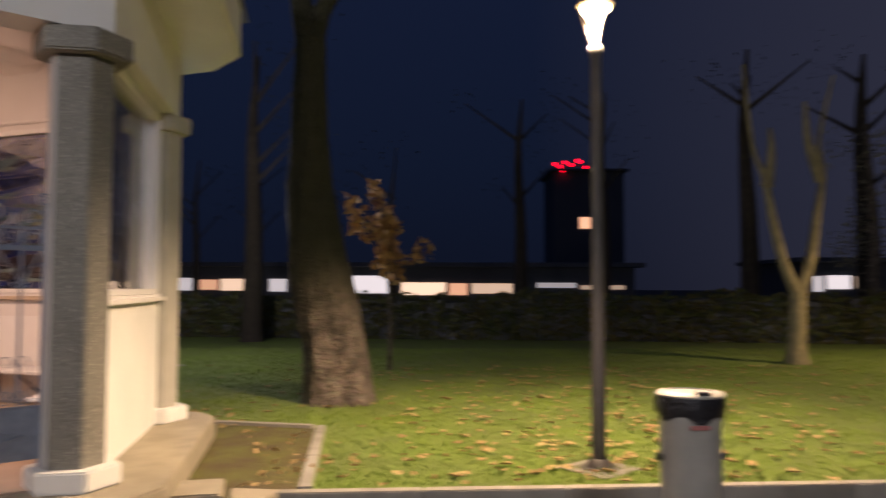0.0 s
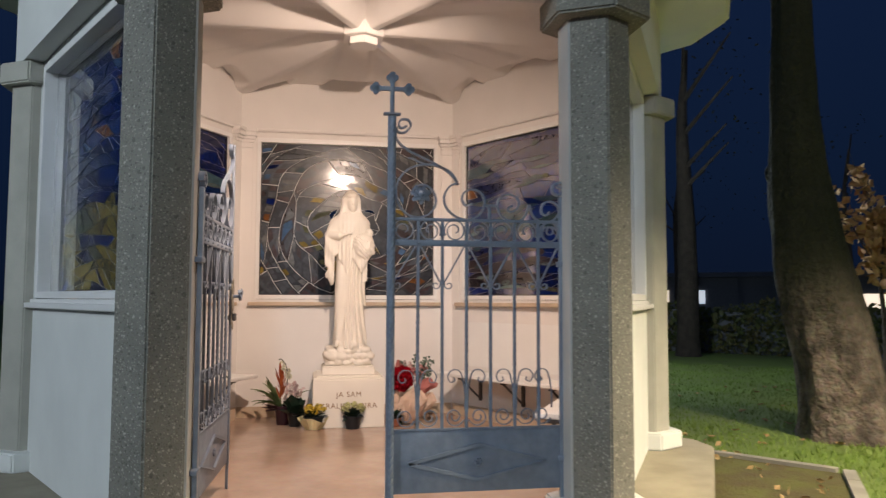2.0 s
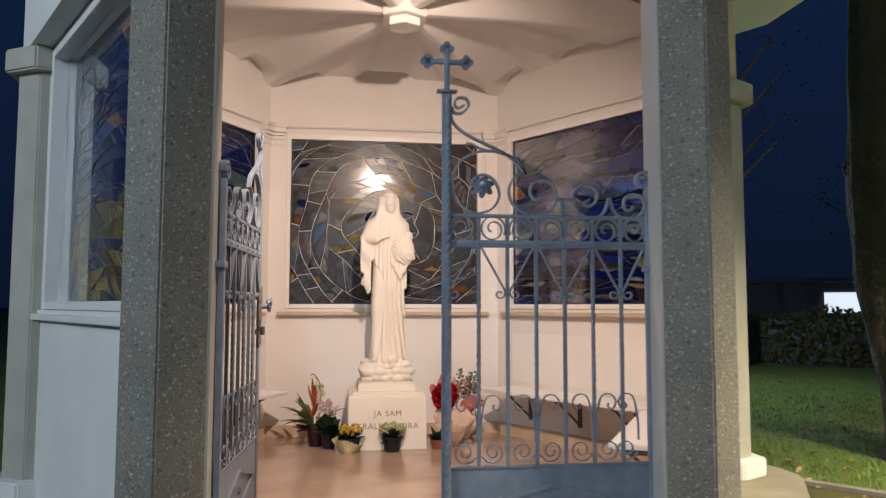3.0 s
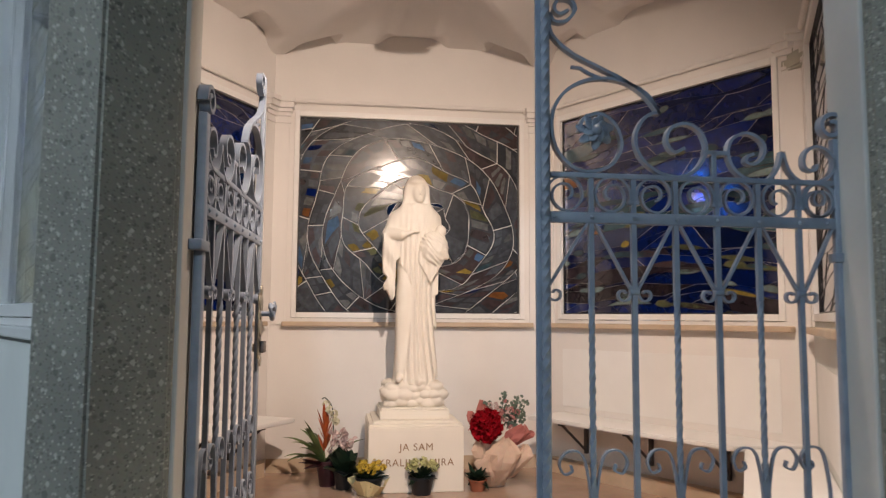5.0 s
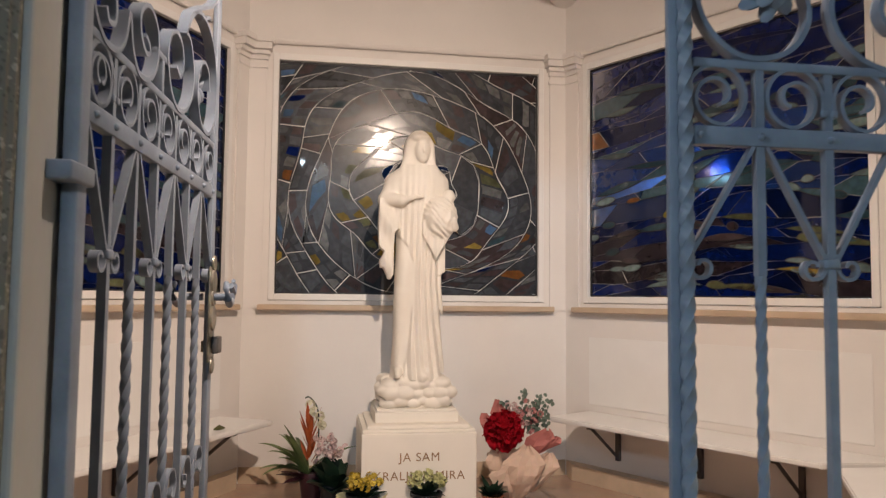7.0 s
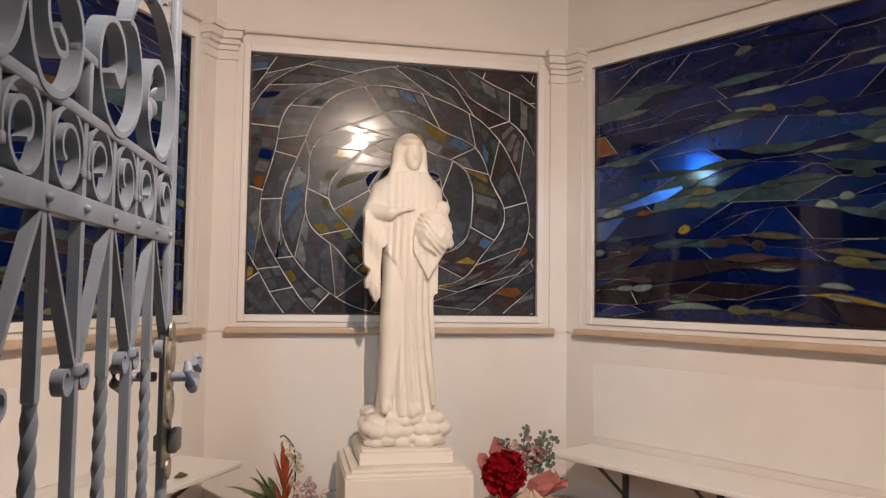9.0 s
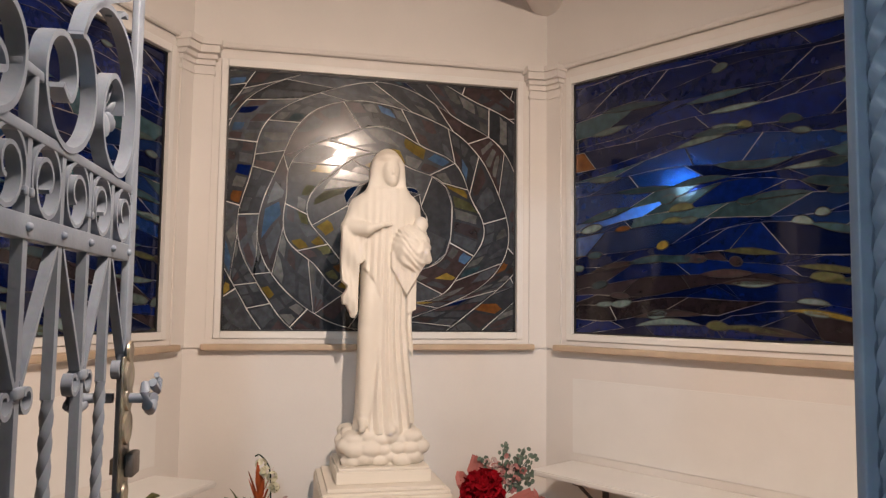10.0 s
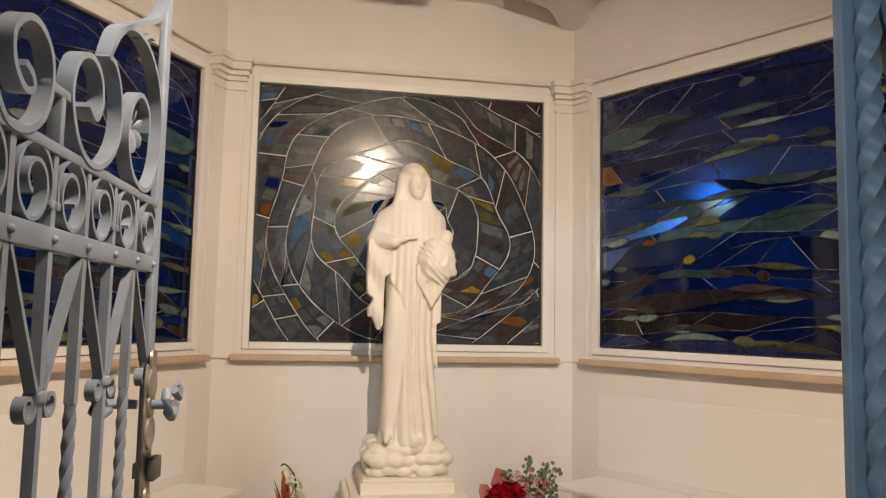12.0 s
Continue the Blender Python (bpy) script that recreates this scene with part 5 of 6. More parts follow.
def small_pot(x, y, r, h, potmat, bloom, label, wrap=None, nbloom=38, leaves=46):
    g = thing("potted_plant", label, "potted plant", "flowers before the statue")
    pot(g, (x, y), r, h, potmat)
    bm = bmesh.new()
    for k in range(leaves):
        a = rng.uniform(0, 6.28)
        blade(bm, (x, y, h), a, rng.uniform(0.5, 1.35) * r * 1.15, rng.uniform(0.02, 0.12), 0.050, rng.uniform(0.0, 0.07), 5)
    part("foliage", bm, DARKLEAF, g, "dark green foliage")
    if bloom:
        bm = bmesh.new()
        for k in range(nbloom):
            a, q = rng.uniform(0, 6.28), r * 1.05 * math.sqrt(rng.random())
            flowerhead(bm, (x + 1.15 * q * math.cos(a), y + q * math.sin(a), h + 0.105 - 0.35 * q + rng.uniform(-0.022, 0.018)), 0.014, rng, 8, 0.0135)
        part("bloom", bm, bloom, g, "clustered small blooms", kind="stuff")
    if wrap:
        bm = bmesh.new()
        n, low, top = 28, [], []
        for k in range(n):
            a = 2 * math.pi * k / n
            low.append(bm.verts.new((x + r * 0.85 * math.cos(a), y + r * 0.85 * math.sin(a), 0.014)))
            q = r * (1.5 + 0.35 * math.sin(5 * a) + rng.uniform(-0.1, 0.1))
            top.append(bm.verts.new((x + q * math.cos(a), y + q * math.sin(a), h * 0.95 + 0.025 * math.sin(3 * a + 1) + rng.uniform(-0.01, 0.01))))
        for k in range(n):
            bm.faces.new((low[k], low[(k + 1) % n], top[(k + 1) % n], top[k]))
        part("wrap", bm, wrap, g, "crumpled yellow paper wrap")
    return g


small_pot(-0.325, 1.075, 0.085, 0.11, NAVYPOT, YELLOW, "yellow flowering plant in crumpled yellow paper", YPAPER)
small_pot(0.015, 1.045, 0.082, 0.115, NAVYPOT, PALEYELLOW, "pale yellow flowering plant in dark pot", None)
small_pot(0.395, 1.10, 0.06, 0.075, TERRA, None, "small leafy green plant in terracotta pot", None, 0, 80)

g = thing("bouquet", "bouquet of red and pink flowers wrapped in paper", "bouquet", "flowers before the statue")
bm = bmesh.new()
for k in range(120):
    u = (k + 0.5) / 120
    ph, th = math.acos(1 - 2 * u), k * 2.39996
    v = Vector((math.sin(ph) * math.cos(th), math.sin(ph) * math.sin(th), math.cos(ph)))
    c, n = Vector((0.452, 1.10, 0.435)) + v * rng.uniform(0.070, 0.098), v + Vector((rng.uniform(-0.5, 0.5), rng.uniform(-0.5, 0.5), rng.uniform(-0.5, 0.5)))
    n.normalize()
    a = n.cross(Vector((rng.uniform(-1, 1), rng.uniform(-1, 1), rng.uniform(-1, 1)))).normalized()
    b = n.cross(a)
    size, mid = rng.uniform(0.030, 0.042), bm.verts.new(c - n * 0.012)
    rims = []
    for q in range(9):
        w = math.radians(-150 + 300 * q / 8)
        rims.append(bm.verts.new(c + size * (math.cos(w) * a + 0.8 * math.sin(w) * b) + n * size * (0.45 + 0.16 * math.sin(3.1 * q + k))))
    for q in range(8):
        bm.faces.new((mid, rims[q], rims[q + 1]))
part("red_bloom", bm, RED, g, "large round red bloom")
bm = bmesh.new()
bmesh.ops.create_uvsphere(bm, u_segments=14, v_segments=9, radius=0.078, matrix=Matrix.Translation((0.452, 1.10, 0.435)))
part("bloom_core", bm, RED, g, smooth=True)
bm = bmesh.new()
for k in range(34):
    flowerhead(bm, (0.60 + rng.gauss(0, 0.06), 1.20 + rng.gauss(0, 0.04), 0.49 + rng.gauss(0, 0.04)), 0.014, rng, 9, 0.012)
part("pink_bloom", bm, PINK, g, "small pink blooms", kind="stuff")
bm = bmesh.new()
for k in range(14):
    flowerhead(bm, (0.56 + rng.gauss(0, 0.06), 1.18 + rng.gauss(0, 0.04), 0.51 + rng.gauss(0, 0.035)), 0.012, rng, 8, 0.011)
part("pale_bloom", bm, PINKISH, g, "pale pink blooms", kind="stuff")
for base, tip in (((0.56, 1.22, 0.40), (0.47, 1.18, 0.585)), ((0.58, 1.22, 0.42), (0.60, 1.20, 0.66)), ((0.60, 1.22, 0.42), (0.70, 1.18, 0.63)), ((0.62, 1.22, 0.40), (0.74, 1.18, 0.60)), ((0.62, 1.2, 0.40), (0.73, 1.14, 0.50)), ((0.6, 1.2, 0.42), (0.66, 1.16, 0.57))):
    bm = bmesh.new()
    a, b = Vector(base), Vector(tip)
    tube(bm, [a, (a + b) / 2 + Vector((0, 0, 0.015)), b], [0.003, 0.0025, 0.002], 5)
    for k in range(22):
        u = 0.2 + 0.8 * k / 21
        p = a + (b - a) * u
        petal(bm, p + Vector((rng.uniform(-0.028, 0.028), rng.uniform(-0.02, 0.01), rng.uniform(-0.022, 0.022))), (rng.uniform(-1, 1), -1.2, rng.uniform(-0.3, 1)), 0.0145, rng)
    part("sprig", bm, EUCALYPT, g, "grey-green eucalyptus sprig")


def paper_cone(bm, x, y, z0, z1, r0, r1, lean, waves, rng, n=30):
    rows = []
    for i in range(6):
        u = i / 5
        rows.append([bm.verts.new((x + lean[0] * u + (r0 + (r1 - r0) * u) * (1 + waves * u * math.sin(4 * a) + rng.uniform(-0.04, 0.04) * u) * math.cos(a), y + lean[1] * u + (r0 + (r1 - r0) * u) * (1 + waves * u * math.cos(3 * a)) * 0.85 * math.sin(a), z0 + (z1 - z0) * u + 0.10 * waves * u * math.sin(3 * a + 2))) for a in [2 * math.pi * k / n for k in range(n)]])
    for p, q in zip(rows, rows[1:]):
        for k in range(n):
            bm.faces.new((p[k], p[(k + 1) % n], q[(k + 1) % n], q[k]))


bm = bmesh.new()
paper_cone(bm, 0.53, 1.26, 0.014, 0.30, 0.085, 0.15, (0.02, -0.03), 0.22, rng)
part("wrap", bm, PAPER, g, "pale kraft paper wrap")


def paper_sheet(bm, foot, tip, width, belly, twist, rng):
    """A stiff sheet that widens from its foot, creased along its length, with a ragged pointed end."""
    foot, tip = Vector(foot), Vector(tip)
    d = tip - foot
    side = Vector((math.cos(twist), math.sin(twist), 0.0))
    out = d.cross(side).normalized()
    out = out if out.y < 0 else -out
    prev = None
    for i in range(7):
        u = i / 6
        w = width * (0.45 + 0.75 * u if u < 0.7 else 0.975 * (1 - (u - 0.7) / 0.34))
        c = foot + d * u + out * (belly * math.sin(math.pi * min(1, u * 1.1)))
        cur = [bm.verts.new(c + side * (w * k / 3) + out * (rng.uniform(-0.008, 0.008) - 0.03 * abs(k / 3) ** 2 + (0.014 if k in (-1, 2) else 0))) for k in (-3, -2, -1, 0, 1, 2, 3)]
        if prev:
            for k in range(6):
                bm.faces.new((prev[k], prev[k + 1], cur[k + 1], cur[k]))
        prev = cur


for foot, tip, width, belly, twist in (((0.47, 1.17, 0.10), (0.43, 1.09, 0.36), 0.10, 0.03, 0.4), ((0.54, 1.13, 0.06), (0.58, 1.05, 0.36), 0.13, 0.045, -0.1), ((0.60, 1.17, 0.08), (0.72, 1.10, 0.31), 0.11, 0.03, -0.5), ((0.52, 1.16, 0.03), (0.48, 1.08, 0.27), 0.13, 0.03, 0.2)):
    bm = bmesh.new()
    paper_sheet(bm, foot, tip, width, belly, twist, rng)
    part("paper_sheet", bm, PAPER, g, "creased kraft paper sheet")
for foot, tip, width, belly, twist in (((0.45, 1.18, 0.34), (0.36, 1.14, 0.53), 0.055, 0.01, 0.5), ((0.50, 1.20, 0.36), (0.44, 1.17, 0.60), 0.06, 0.01, 0.2), ((0.62, 1.16, 0.30), (0.77, 1.10, 0.40), 0.075, 0.02, -0.7), ((0.60, 1.14, 0.28), (0.70, 1.07, 0.44), 0.085, 0.02, -0.3)):
    bm = bmesh.new()
    paper_sheet(bm, foot, tip, width, belly, twist, rng)
    part("rose_sheet", bm, ROSEPAPER, g, "rose-coloured paper sheet")

# ---- street lamp, litter bin ----
LAMPGLOW = glow("lamp_glass", (1.0, 0.80, 0.42), 30.0)
COOLGLOW = glow("cool_lamp_glass", (0.75, 0.88, 1.0), 30.0)


def street_lamp(where, top, label, glass):
    t = thing("street_lamp", label, "street lamp", "park lamps", (where[0], where[1], GROUND))
    h = top - GROUND
    bm = lathe(bmesh.new(), [(0.15, -0.05), (0.15, 0.012), (0.10, 0.02), (0.085, 0.06), (0.058, 0.08), (0.056, 0.9), (0.050, 0.92), (0.044, h - 0.42), (0.052, h - 0.41), (0.052, h - 0.33), (0.03, h - 0.31)], 18)
    part("pole", bm, STEEL, t, smooth=True)
    bm = box(bmesh.new(), -0.24, 0.24, -0.24, 0.24, -0.06, 0.008, 0.006)
    part("footing", bm, KERB, t, "square concrete footing")
    for k in range(3):
        a = 2 * math.pi * k / 3 + 0.4
        bm = bmesh.new()
        tube(bm, [(0.02 * math.cos(a), 0.02 * math.sin(a), h - 0.34), (0.10 * math.cos(a), 0.10 * math.sin(a), h - 0.12), (0.125 * math.cos(a), 0.125 * math.sin(a), h - 0.02)], [0.010, 0.008, 0.008], 6)
        part("arm", bm, STEEL, t)
    bm = lathe(bmesh.new(), [(0.022, h - 0.31), (0.03, h - 0.20), (0.062, h - 0.10), (0.115, h - 0.035), (0.118, h - 0.012), (0.05, h - 0.008)], 18)
    d = part("diffuser", bm, glass, t, "glowing lamp glass", True)
    d.visible_shadow = False
    bm = lathe(bmesh.new(), [(0.15, h), (0.14, h + 0.03), (0.05, h + 0.05)], 18)
    part("cap", bm, STEEL, t, smooth=True)
    return t


street_lamp((4.575, -3.245), 3.47, "dark park lamp post with glowing lantern on lawn", LAMPGLOW)
# added post that goes with the side fill, never in view
street_lamp((-9.0, -5.6), 4.66, "unseen lamp post added for the cool side fill", COOLGLOW)
street_lamp((14.2, -5.2), 4.46, "tall dark park lamp post on the far lawn", LAMPGLOW)
# added post under the front fill, always out of view
street_lamp((-1.5, -13.5), 5.16, "unseen lamp post added for the cool front fill", COOLGLOW)
street_lamp((4.8, 6.5), 3.11, "garden lamp with cool lantern behind the chapel", COOLGLOW)

b = thing("litter_bin", "grey metal litter bin lined with a black bag", "litter bin", "", (3.48, -4.72, PATHZ))
bm = lathe(bmesh.new(), [(0.150, 0.0), (0.155, 0.02), (0.160, 0.82), (0.166, 0.83), (0.166, 0.86), (0.155, 0.87)], 28)
part("body", bm, BINMETAL, b, smooth=True)
bm = bmesh.new()
rows = []
for i, (r, z) in enumerate(((0.166, 0.845), (0.178, 0.85), (0.186, 0.90), (0.182, 0.945), (0.17, 0.95))):
    rows.append([bm.verts.new(((r + 0.006 * math.sin(7 * a + i) * (i < 3)) * math.cos(a), (r + 0.006 * math.sin(7 * a + i) * (i < 3)) * math.sin(a), z + (0.018 * math.sin(5 * a) - 0.012 if i < 2 else 0))) for a in [2 * math.pi * k / 40 for k in range(40)]])
for p, q in zip(rows, rows[1:]):
    for k in range(40):
        bm.faces.new((p[k], p[(k + 1) % 40], q[(k + 1) % 40], q[k]))
part("bag", bm, BAG, b, "black bag folded over the rim", True)
bm = lathe(bmesh.new(), [(0.05, 0.935), (0.176, 0.945), (0.180, 0.955), (0.170, 0.966), (0.12, 0.972), (0.118, 0.965), (0.045, 0.968)], 28)
part("lid", bm, BINMETAL, b, "dull metal lid", True)
bm = box(bmesh.new(), -0.02, 0.05, -0.17, -0.13, 0.965, 0.985, 0.006)
part("ashtray", bm, BAG, b)
for sx in (-1, 1):
    bm = bmesh.new()
    tube(bm, [(sx * 0.155, 0, 0.62), (sx * 0.185, 0, 0.62)], [0.018, 0.022], 10)
    part("pivot", bm, BAG, b)
bm = box(bmesh.new(), -0.06, 0.04, -0.172, -0.166, 0.79, 0.812)
part("label_bar", bm, ROSEPAPER, b, "faded red label strip")
b.matrix_basis = pose(3.48, -4.72, PATHZ, 0, 0, -38)

# ---- trees ----


def trunk_mesh(path, radii, segs, rng, rough):
    """A trunk with ridged bark and a flared foot."""
    pts, rad = spline(path, 6), [r[0] for r in spline([(r,) for r in radii], 6)]
    bm = bmesh.new()
    rows, ph = [], [rng.uniform(0, 6) for _ in range(6)]
    for i, (p, r) in enumerate(zip(pts, rad)):
        z = p[2]
        ring = []
        for k in range(segs):
            a = 2 * math.pi * k / segs
            w = 1 + rough * (0.5 * math.sin(5 * a + ph[0] + 1.2 * z) + 0.35 * math.sin(9 * a + ph[1] - 1.7 * z) + 0.3 * math.sin(17 * a + 3 * math.sin(2 * z) + ph[2])) + rough * noise.noise((3 * math.cos(a) + 5, 3 * math.sin(a), 2.2 * z)) * 1.2
            ring.append(bm.verts.new((p[0] + r * w * math.cos(a), p[1] + r * w * math.sin(a), z)))
        rows.append(ring)
    for p, q in zip(rows, rows[1:]):
        for k in range(segs):
            bm.faces.new((p[k], p[(k + 1) % segs], q[(k + 1) % segs], q[k]))
    bm.faces.new(rows[-1])
    return bm


def leafcloud(bm, c, spread, n, size, rng):
    for k in range(n):
        p = Vector((rng.gauss(c[0], spread[0]), rng.gauss(c[1], spread[1]), rng.gauss(c[2], spread[2])))
        a = Vector((rng.gauss(0, 1), rng.gauss(0, 1), rng.gauss(0, 1))).normalized()
        b = a.cross(Vector((rng.gauss(0, 1), rng.gauss(0, 1), rng.gauss(0, 1)))).normalized()
        s = size * rng.uniform(0.6, 1.3)
        v = [bm.verts.new(q) for q in (p - a * s, p + b * s * 0.55 + a.cross(b) * s * 0.15, p + a * s, p - b * s * 0.55 + a.cross(b) * s * 0.15)]
        bm.faces.new(v)


CAMV, CAMR = Vector((0.645, 0.764)), Vector((0.764, -0.645))
ORG = Vector((-0.17, -6.977))
rng = random.Random(9)
t = thing("tree", "old leaning tree with rough mossy trunk on lawn", "tree", "", (4.86, 0.94, GROUND))
L = Vector((-0.764, 0.645))
off = lambda d, z: (L.x * d, L.y * d, z)
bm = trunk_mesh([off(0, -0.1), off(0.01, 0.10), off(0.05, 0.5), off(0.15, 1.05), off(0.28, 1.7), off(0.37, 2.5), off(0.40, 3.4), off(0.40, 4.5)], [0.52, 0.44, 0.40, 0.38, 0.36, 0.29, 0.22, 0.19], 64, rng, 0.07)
part("trunk", bm, OLDBARK, t, "ridged grey-brown bark, moss and shade in its upper colour", True)
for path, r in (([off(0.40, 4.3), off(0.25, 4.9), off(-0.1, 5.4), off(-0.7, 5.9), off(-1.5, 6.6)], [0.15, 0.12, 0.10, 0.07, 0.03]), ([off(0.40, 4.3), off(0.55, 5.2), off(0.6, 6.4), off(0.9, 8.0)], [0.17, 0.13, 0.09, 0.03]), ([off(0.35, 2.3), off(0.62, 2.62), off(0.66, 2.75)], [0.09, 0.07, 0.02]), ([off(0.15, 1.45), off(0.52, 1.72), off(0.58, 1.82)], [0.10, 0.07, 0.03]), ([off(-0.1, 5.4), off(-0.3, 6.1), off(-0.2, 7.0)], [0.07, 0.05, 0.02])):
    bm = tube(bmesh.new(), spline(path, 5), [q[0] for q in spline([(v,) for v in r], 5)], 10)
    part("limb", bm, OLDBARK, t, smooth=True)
t = thing("sapling", "young tree with sparse orange autumn leaves", "tree", "", (7.45, 3.45, GROUND))
bm = tube(bmesh.new(), spline([(0, 0, -0.05), (0.02, 0, 0.9), (-0.02, 0.02, 1.7), (0.0, 0, 2.1)], 5), [0.045 - 0.0016 * k for k in range(16)], 8)
part("trunk", bm, BARK, t)
crown = bmesh.new()
for k in range(15):
    side, z, ln = rng.uniform(-1, 1), rng.uniform(1.5, 2.1), rng.uniform(0.6, 1.45)
    back = rng.uniform(-0.6, 0.6)
    tip = Vector((CAMR.x * side + CAMV.x * back, CAMR.y * side + CAMV.y * back, 0)) * (ln * 0.75) + Vector((0, 0, z + ln * rng.uniform(0.55, 1.0)))
    mid = Vector((0, 0, z)).lerp(tip, 0.5) + Vector((0, 0, 0.07))
    part("branch", tube(bmesh.new(), [(0, 0, z), mid, tip], [0.014, 0.009, 0.003], 5), BARK, t)
    for q in range(rng.choice((2, 3, 3, 4))):
        c = Vector((0, 0, z)).lerp(mid, 0.4) if q == 0 else mid.lerp(tip, q / 3.2)
        leafcloud(crown, c - Vector((0, 0, 0.05)), (0.07, 0.07, 0.085), 13, 0.085, rng)
part("crown", crown, AUTUMN, t, "dry orange leaves", kind="stuff")
t = thing("tree", "slender forked tree with pale bark on lawn", "tree", "", (13.82, -0.55, GROUND))
Rv = Vector((0.764, -0.645))
bm = trunk_mesh([(0, 0, -0.1), (0, 0, 0.2), (Rv.x * 0.03, Rv.y * 0.03, 0.8), (Rv.x * 0.05, Rv.y * 0.05, 1.35)], [0.26, 0.18, 0.15, 0.15], 24, rng, 0.05)
part("trunk", bm, MOSSBARK, t, smooth=True)
for s, path in ((1, [(0.05, 1.3), (0.28, 1.9), (0.42, 2.7), (0.55, 3.5), (0.5, 4.2), (0.8, 5.4)]), (-1, [(0.02, 1.3), (-0.22, 1.9), (-0.40, 2.7), (-0.52, 3.4), (-0.75, 4.1), (-0.9, 5.6)]), (1, [(-0.5, 3.3), (-0.40, 3.9), (-0.42, 4.4)]), (1, [(0.52, 3.4), (0.3, 4.1), (0.25, 4.9)])):
    pts = spline([(Rv.x * d, Rv.y * d, z) for d, z in path], 5)
    bm = tube(bmesh.new(), pts, [0.12 - 0.10 * k / len(pts) for k in range(len(pts))], 8)
    part("limb", bm, MOSSBARK, t, smooth=True)


def spot(depth, across):
    """A place on the lawn by its distance and its sideways way from the path's start."""
    p = ORG + CAMV * depth + CAMR * across
    return p.x, p.y


for depth, across, r, h, mat_, lab in ((19.5, -4.95, 0.27, 7.5, NIGHTBARK, "tall dark tree behind the hedge"), (24.0, -1.6, 0.12, 5.5, NIGHTBARK, "thin bare tree behind the hedge"), (26, 2.7, 0.25, 8, NIGHTBARK, "tall dark tree behind the hedge"), (25, 5.4, 0.2, 8, NIGHTBARK, "tall dark tree behind the hedge"), (22, 9.0, 0.3, 8.5, NIGHTBARK, "tall dark tree at the lawn edge"), (24, 13.6, 0.38, 9, NIGHTBARK, "tall dark tree at the lawn edge"), (27, -8.9, 0.15, 6.0, NIGHTBARK, "thin bare tree behind the hedge"), (30, -7.5, 0.18, 6.0, NIGHTBARK, "thin bare tree behind the hedge")):
    x, y = spot(depth, across)
    t = thing("tree", lab, "tree", "park trees", (x, y, GROUND))
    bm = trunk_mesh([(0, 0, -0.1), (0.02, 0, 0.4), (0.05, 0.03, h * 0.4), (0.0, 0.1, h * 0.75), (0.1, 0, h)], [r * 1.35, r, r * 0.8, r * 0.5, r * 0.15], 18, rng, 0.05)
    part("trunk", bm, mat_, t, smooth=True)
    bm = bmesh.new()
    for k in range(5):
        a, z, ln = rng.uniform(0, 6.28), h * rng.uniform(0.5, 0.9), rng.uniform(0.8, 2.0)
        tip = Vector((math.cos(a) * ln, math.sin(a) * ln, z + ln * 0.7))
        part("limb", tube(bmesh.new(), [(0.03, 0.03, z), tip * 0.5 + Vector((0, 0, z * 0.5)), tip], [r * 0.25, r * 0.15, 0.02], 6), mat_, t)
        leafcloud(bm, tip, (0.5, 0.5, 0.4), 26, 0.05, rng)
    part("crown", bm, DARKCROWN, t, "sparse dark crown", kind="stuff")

# leafy tree at the lawn's far end, light from below painted into its leaves
LITLEAF = mat("pale_lit_leaf", (0.34, 0.32, 0.22), 0.7, 0, 3, 0.4, 20, 0.0)
x, y = spot(23, 13.2)
t = thing("tree", "leafy tree far off, hanging foliage coloured pale as if lit", "tree", "park trees", (x, y, GROUND))
part("trunk", trunk_mesh([(0, 0, -0.1), (0, 0, 1), (0.1, 0, 3), (0, 0.1, 6.5)], [0.3, 0.22, 0.18, 0.06], 16, rng, 0.05), BARK, t, smooth=True)
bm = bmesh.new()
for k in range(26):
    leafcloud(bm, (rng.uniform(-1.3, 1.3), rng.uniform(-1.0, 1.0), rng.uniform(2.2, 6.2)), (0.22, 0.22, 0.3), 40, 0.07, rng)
part("crown", bm, LITLEAF, t, "leaves coloured pale as if lit")

# ---- hedge ----
bm = bmesh.new()
h0, h1 = Vector((7.2, 14.8)), Vector((25.5, -5.2))
d = (h1 - h0).normalized()
nn = Vector((-d.y, d.x))
for k in range(15000):
    u, w, z = rng.random(), rng.uniform(-0.1, 1.0), rng.uniform(0, 1)
    top = 1.22 + 0.22 * noise.noise((u * 40, 1.7, 0.3)) + 0.12 * noise.noise((u * 140, 0.2, 0.9))
    if rng.random() < 0.72:
        w = rng.uniform(-0.16, 0.06) + 0.12 * noise.noise((u * 90, z * 4, 2.2)) if rng.random() < 0.75 else w
    p = h0.lerp(h1, u) + nn * w
    leafcloud(bm, (p.x, p.y, GROUND + top * z), (0.03, 0.03, 0.03), 1, 0.085, rng)
solid("hedge", bm, HEDGE, "dense clipped dark green hedge along the lawn", "hedge", kind="stuff")
# plain solid blocks added behind the leaves to make the hedge's inside dark
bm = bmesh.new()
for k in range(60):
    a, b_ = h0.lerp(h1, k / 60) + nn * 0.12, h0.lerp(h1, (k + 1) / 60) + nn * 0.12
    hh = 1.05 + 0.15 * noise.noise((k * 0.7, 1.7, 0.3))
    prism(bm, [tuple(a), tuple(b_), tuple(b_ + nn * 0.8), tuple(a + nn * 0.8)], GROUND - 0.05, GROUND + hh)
solid("hedge_core", bm, DARKWALL, "solid core standing in for the dark inside of the hedge", "hedge", kind="stuff")

# ---- far buildings ----


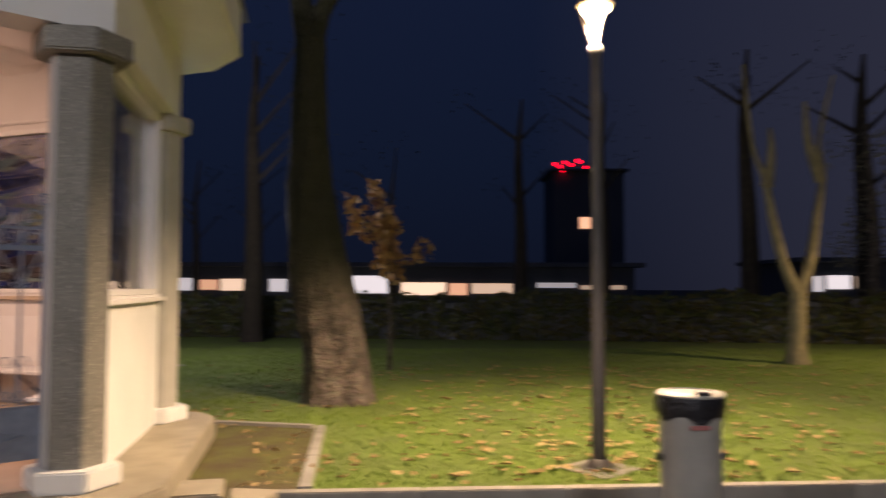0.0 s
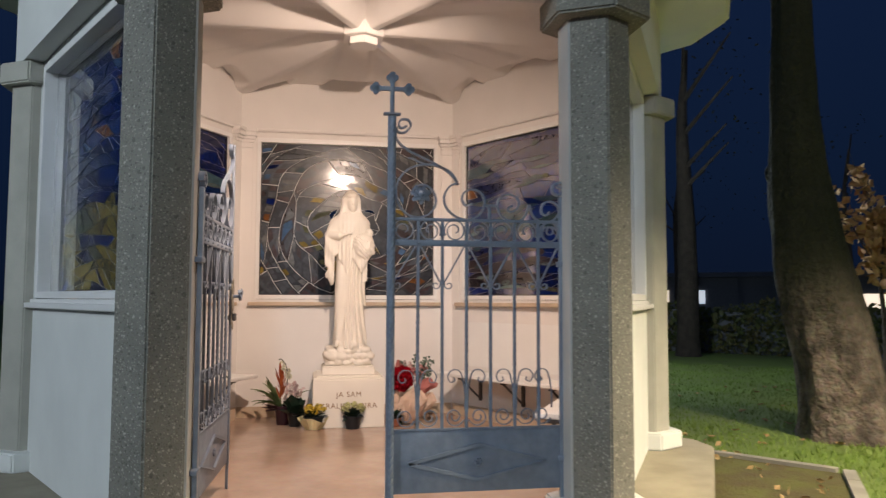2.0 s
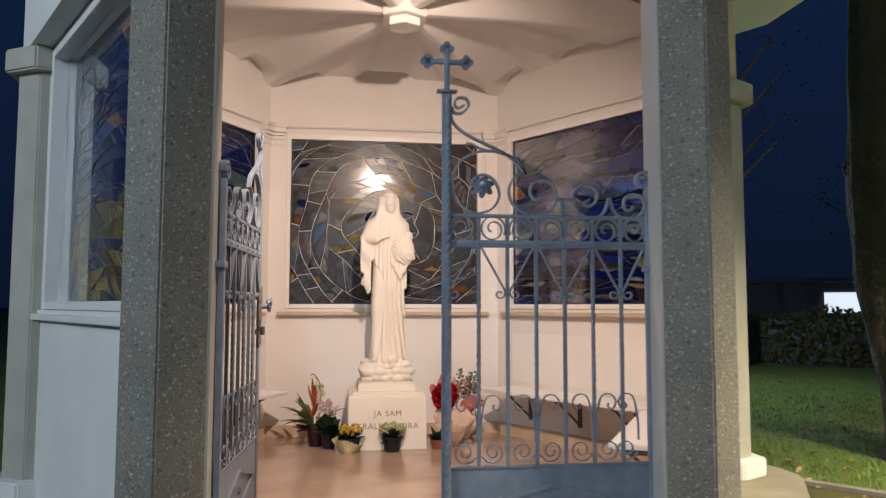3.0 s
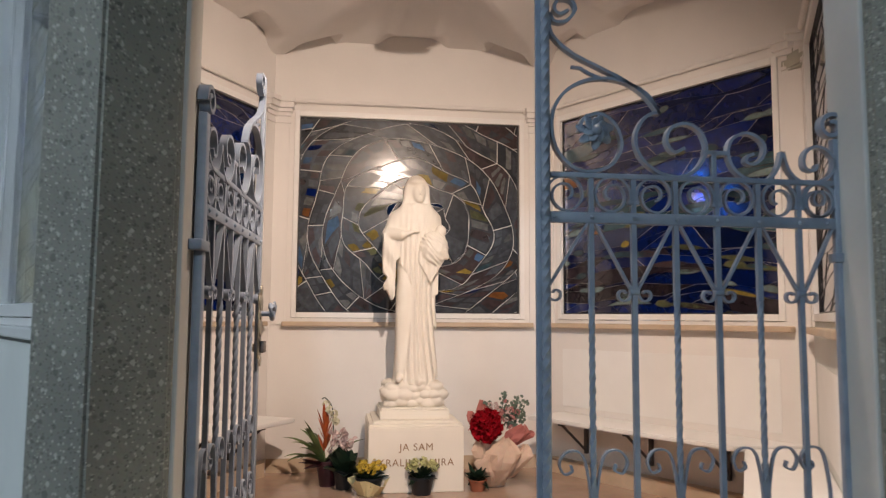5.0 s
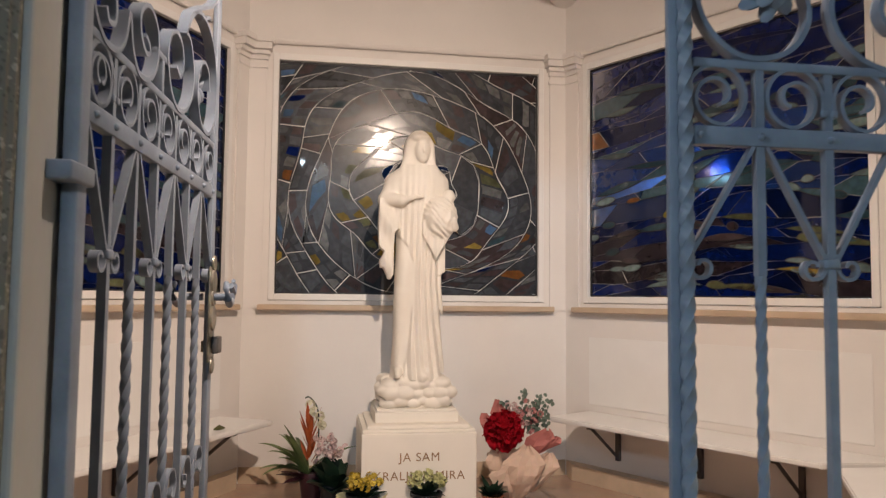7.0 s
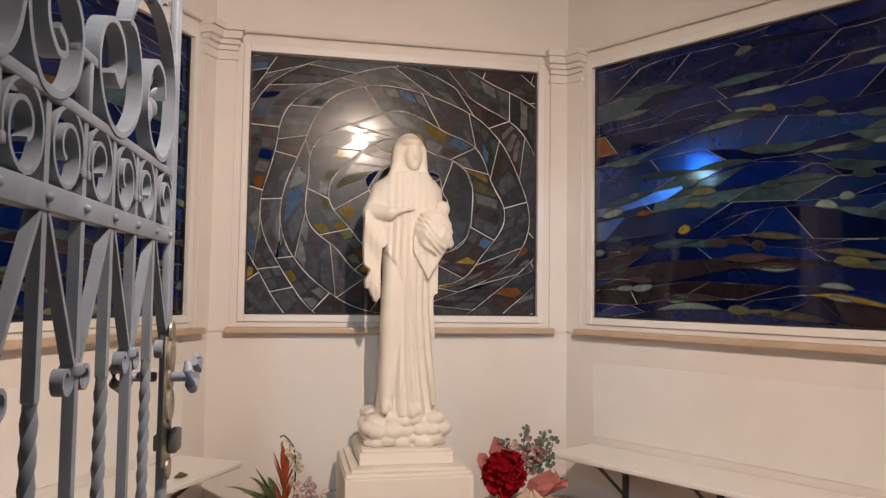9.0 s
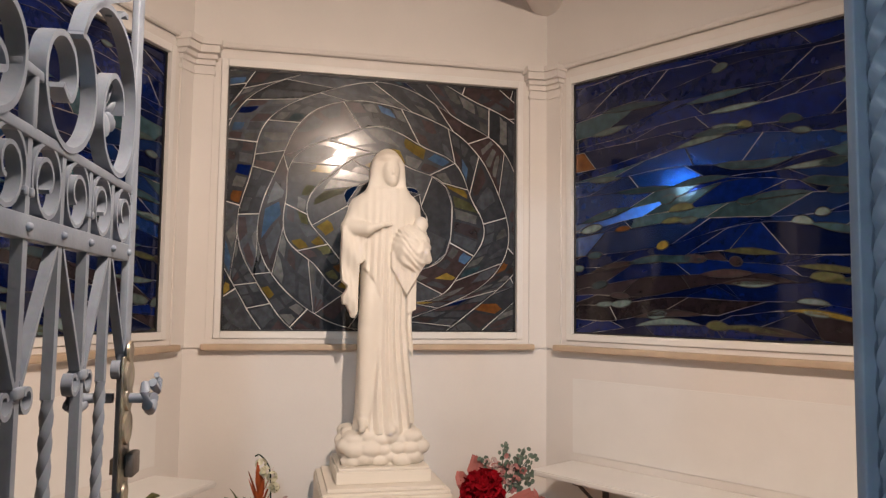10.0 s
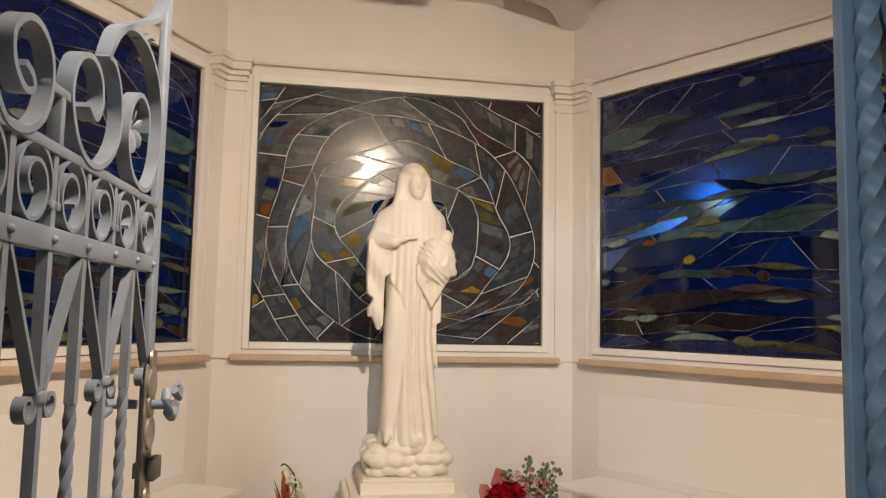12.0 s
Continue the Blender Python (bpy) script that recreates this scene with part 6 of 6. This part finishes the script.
def far_building(name, depth, a0, a1, h, label, lights, deep=8.0):
    x, y = spot(depth, 0)
    t = thing(name, label, "building", "", (x, y, GROUND), math.degrees(math.atan2(CAMR.y, CAMR.x)))
    bm = box(bmesh.new(), a0, a1, 0, deep, -0.1, h)
    part("wall", bm, DARKWALL, t)
    bm = box(bmesh.new(), a0 - 0.5, a1 + 0.5, -0.6, deep + 0.5, h + 0.01, h + 0.28, 0.03)
    part("roof", bm, DARKWALL, t)
    for x0, x1, z0, z1, colour, s in lights:
        m = glow("lit_window", colour, s)
        bm = box(bmesh.new(), x0, x1, -0.06, -0.02, z0 - GROUND, z1 - GROUND)
        w = part("window", bm, m, t, "lit window")
        n = max(1, int((x1 - x0) / 1.5))
        for k in range(n + 1):
            xx = x0 + (x1 - x0) * k / n
            bm = box(bmesh.new(), xx - 0.03, xx + 0.03, -0.10, -0.061, z0 - GROUND, z1 - GROUND)
            ob = part("mullion", bm, DARKWALL, t)
    return t


COOL, WARMW, PEACH = (0.75, 0.88, 1.0), (1.0, 0.86, 0.68), (1.0, 0.62, 0.42)
far_building("shop_building", 45, -17.5, 11.5, 2.6, "long low shop building with a brightly lit front", (
    (-16.4, -14.8, 1.0, 1.75, COOL, 0.55), (-14.7, -13.4, 1.05, 1.65, PEACH, 0.6), (-13.3, -11.3, 1.0, 1.7, WARMW, 0.75), (-10.4, -9.3, 0.95, 1.7, COOL, 0.6), (-5.4, -3.0, 0.85, 1.9, COOL, 0.9),
    (-2.5, 0.2, 0.75, 1.5, WARMW, 1.0), (0.35, 1.5, 0.75, 1.45, PEACH, 0.7), (1.7, 4.2, 0.85, 1.45, WARMW, 0.55), (5.6, 8.0, 1.2, 1.5, COOL, 0.35), (8.2, 10.9, 1.1, 1.35, WARMW, 0.3)))
far_building("shop_building", 44, 21.0, 27.0, 2.9, "low building with a lit glass front far off", ((21.6, 22.3, 1.0, 1.9, COOL, 0.6), (22.4, 23.9, 1.15, 1.95, COOL, 0.9), (24.0, 25.0, 1.2, 1.9, WARMW, 0.3)))
tw = far_building("apartment_tower", 85, 12.6, 20.6, 14.6, "dark apartment block with two lit windows", ((15.5, 16.8, 7.9, 9.2, PEACH, 1.0), (17.9, 18.6, 8.3, 9.2, WARMW, 0.9)))
REDGLOW = glow("red_light", (1.0, 0.01, 0.03), 4.0)
for dx, dz in ((12.7, 14.3), (13.3, 14.0), (13.9, 14.5), (14.6, 14.2), (15.3, 14.7), (15.6, 14.6), (16.2, 13.9), (13.6, 13.6)):
    bm = bmesh.new()
    bmesh.ops.create_uvsphere(bm, u_segments=8, v_segments=6, radius=0.22, matrix=Matrix.Translation((dx, -0.3, dz + 1.1)))
    part("red_lamp", bm, REDGLOW, tw, "red warning lamp", True)
bm = bmesh.new()
tube(bm, [(12.6, -0.3, 15.0), (16.4, -0.3, 15.3)], [0.08, 0.08], 6)
part("lamp_rail", bm, DARKWALL, tw)

# ---- grass blades and fallen leaves ----
rng = random.Random(21)


def on_lawn(x, y):
    return (Vector((x, y)) - K0).dot(KN) > 0.03 and (x * 0.833 - y * 0.554 > 3.45 or x * 0.792 + y * 0.611 > 2.78 or x < -1)


verts, faces = [], []
while len(faces) < 62000:
    u = rng.random() ** 1.6
    dep, acr = 4.2 + 13.0 * u, rng.uniform(-0.62, 0.64)
    x, y = spot(dep, acr * dep)
    if not on_lawn(x, y):
        continue
    a, hgt, w = rng.uniform(0, 6.28), rng.uniform(0.018, 0.05) * (1 + 0.5 * noise.noise((x * 1.3, y * 1.3, 0))), rng.uniform(0.003, 0.006) * (1 + u)
    c, s = math.cos(a), math.sin(a)
    k = len(verts)
    verts += [(x - c * w, y - s * w, GROUND), (x + c * w, y + s * w, GROUND), (x + s * hgt * 0.5, y - c * hgt * 0.5, GROUND + hgt)]
    faces.append((k, k + 1, k + 2))
me = bpy.data.meshes.new("grass")
me.from_pydata(verts, [], faces)
me.materials.append(BLADE)
tagged(new("grass", me), "short green grass blades of the lawn", "grass", kind="stuff")
bm = bmesh.new()
n = 0
while n < 760:
    dep = 4.4 + 9.0 * rng.random() ** 1.3
    acr = rng.gauss(0.22, 0.26) * dep
    x, y = spot(dep, acr)
    if not on_lawn(x, y) or abs(acr / dep) > 0.75:
        continue
    s, a = rng.uniform(0.025, 0.06), rng.uniform(0, 6.28)
    ring = []
    mid = bm.verts.new((x, y, GROUND + 0.018))
    for k in range(7):
        q = a + 2 * math.pi * k / 7
        r = s * (1.0 if k % 2 else 0.6)
        ring.append(bm.verts.new((x + r * math.cos(q), y + r * math.sin(q), GROUND + 0.02 + rng.uniform(0, 0.03))))
    for k in range(7):
        bm.faces.new((mid, ring[k], ring[(k + 1) % 7]))
    n += 1
for k in range(90):
    a = radians(rng.uniform(-58, 30))
    r = rng.uniform(2.95, 3.5)
    x, y = r * math.cos(a), r * math.sin(a)
    if (Vector((x, y)) - K0).dot(KN) > 0.05:
        leafcloud(bm, (x, y, GROUND + 0.025), (0.02, 0.02, 0.004), 1, 0.035, rng)
solid("fallen_leaves", bm, DRYLEAF, "dry brown leaves scattered on the grass", "leaves", kind="stuff")
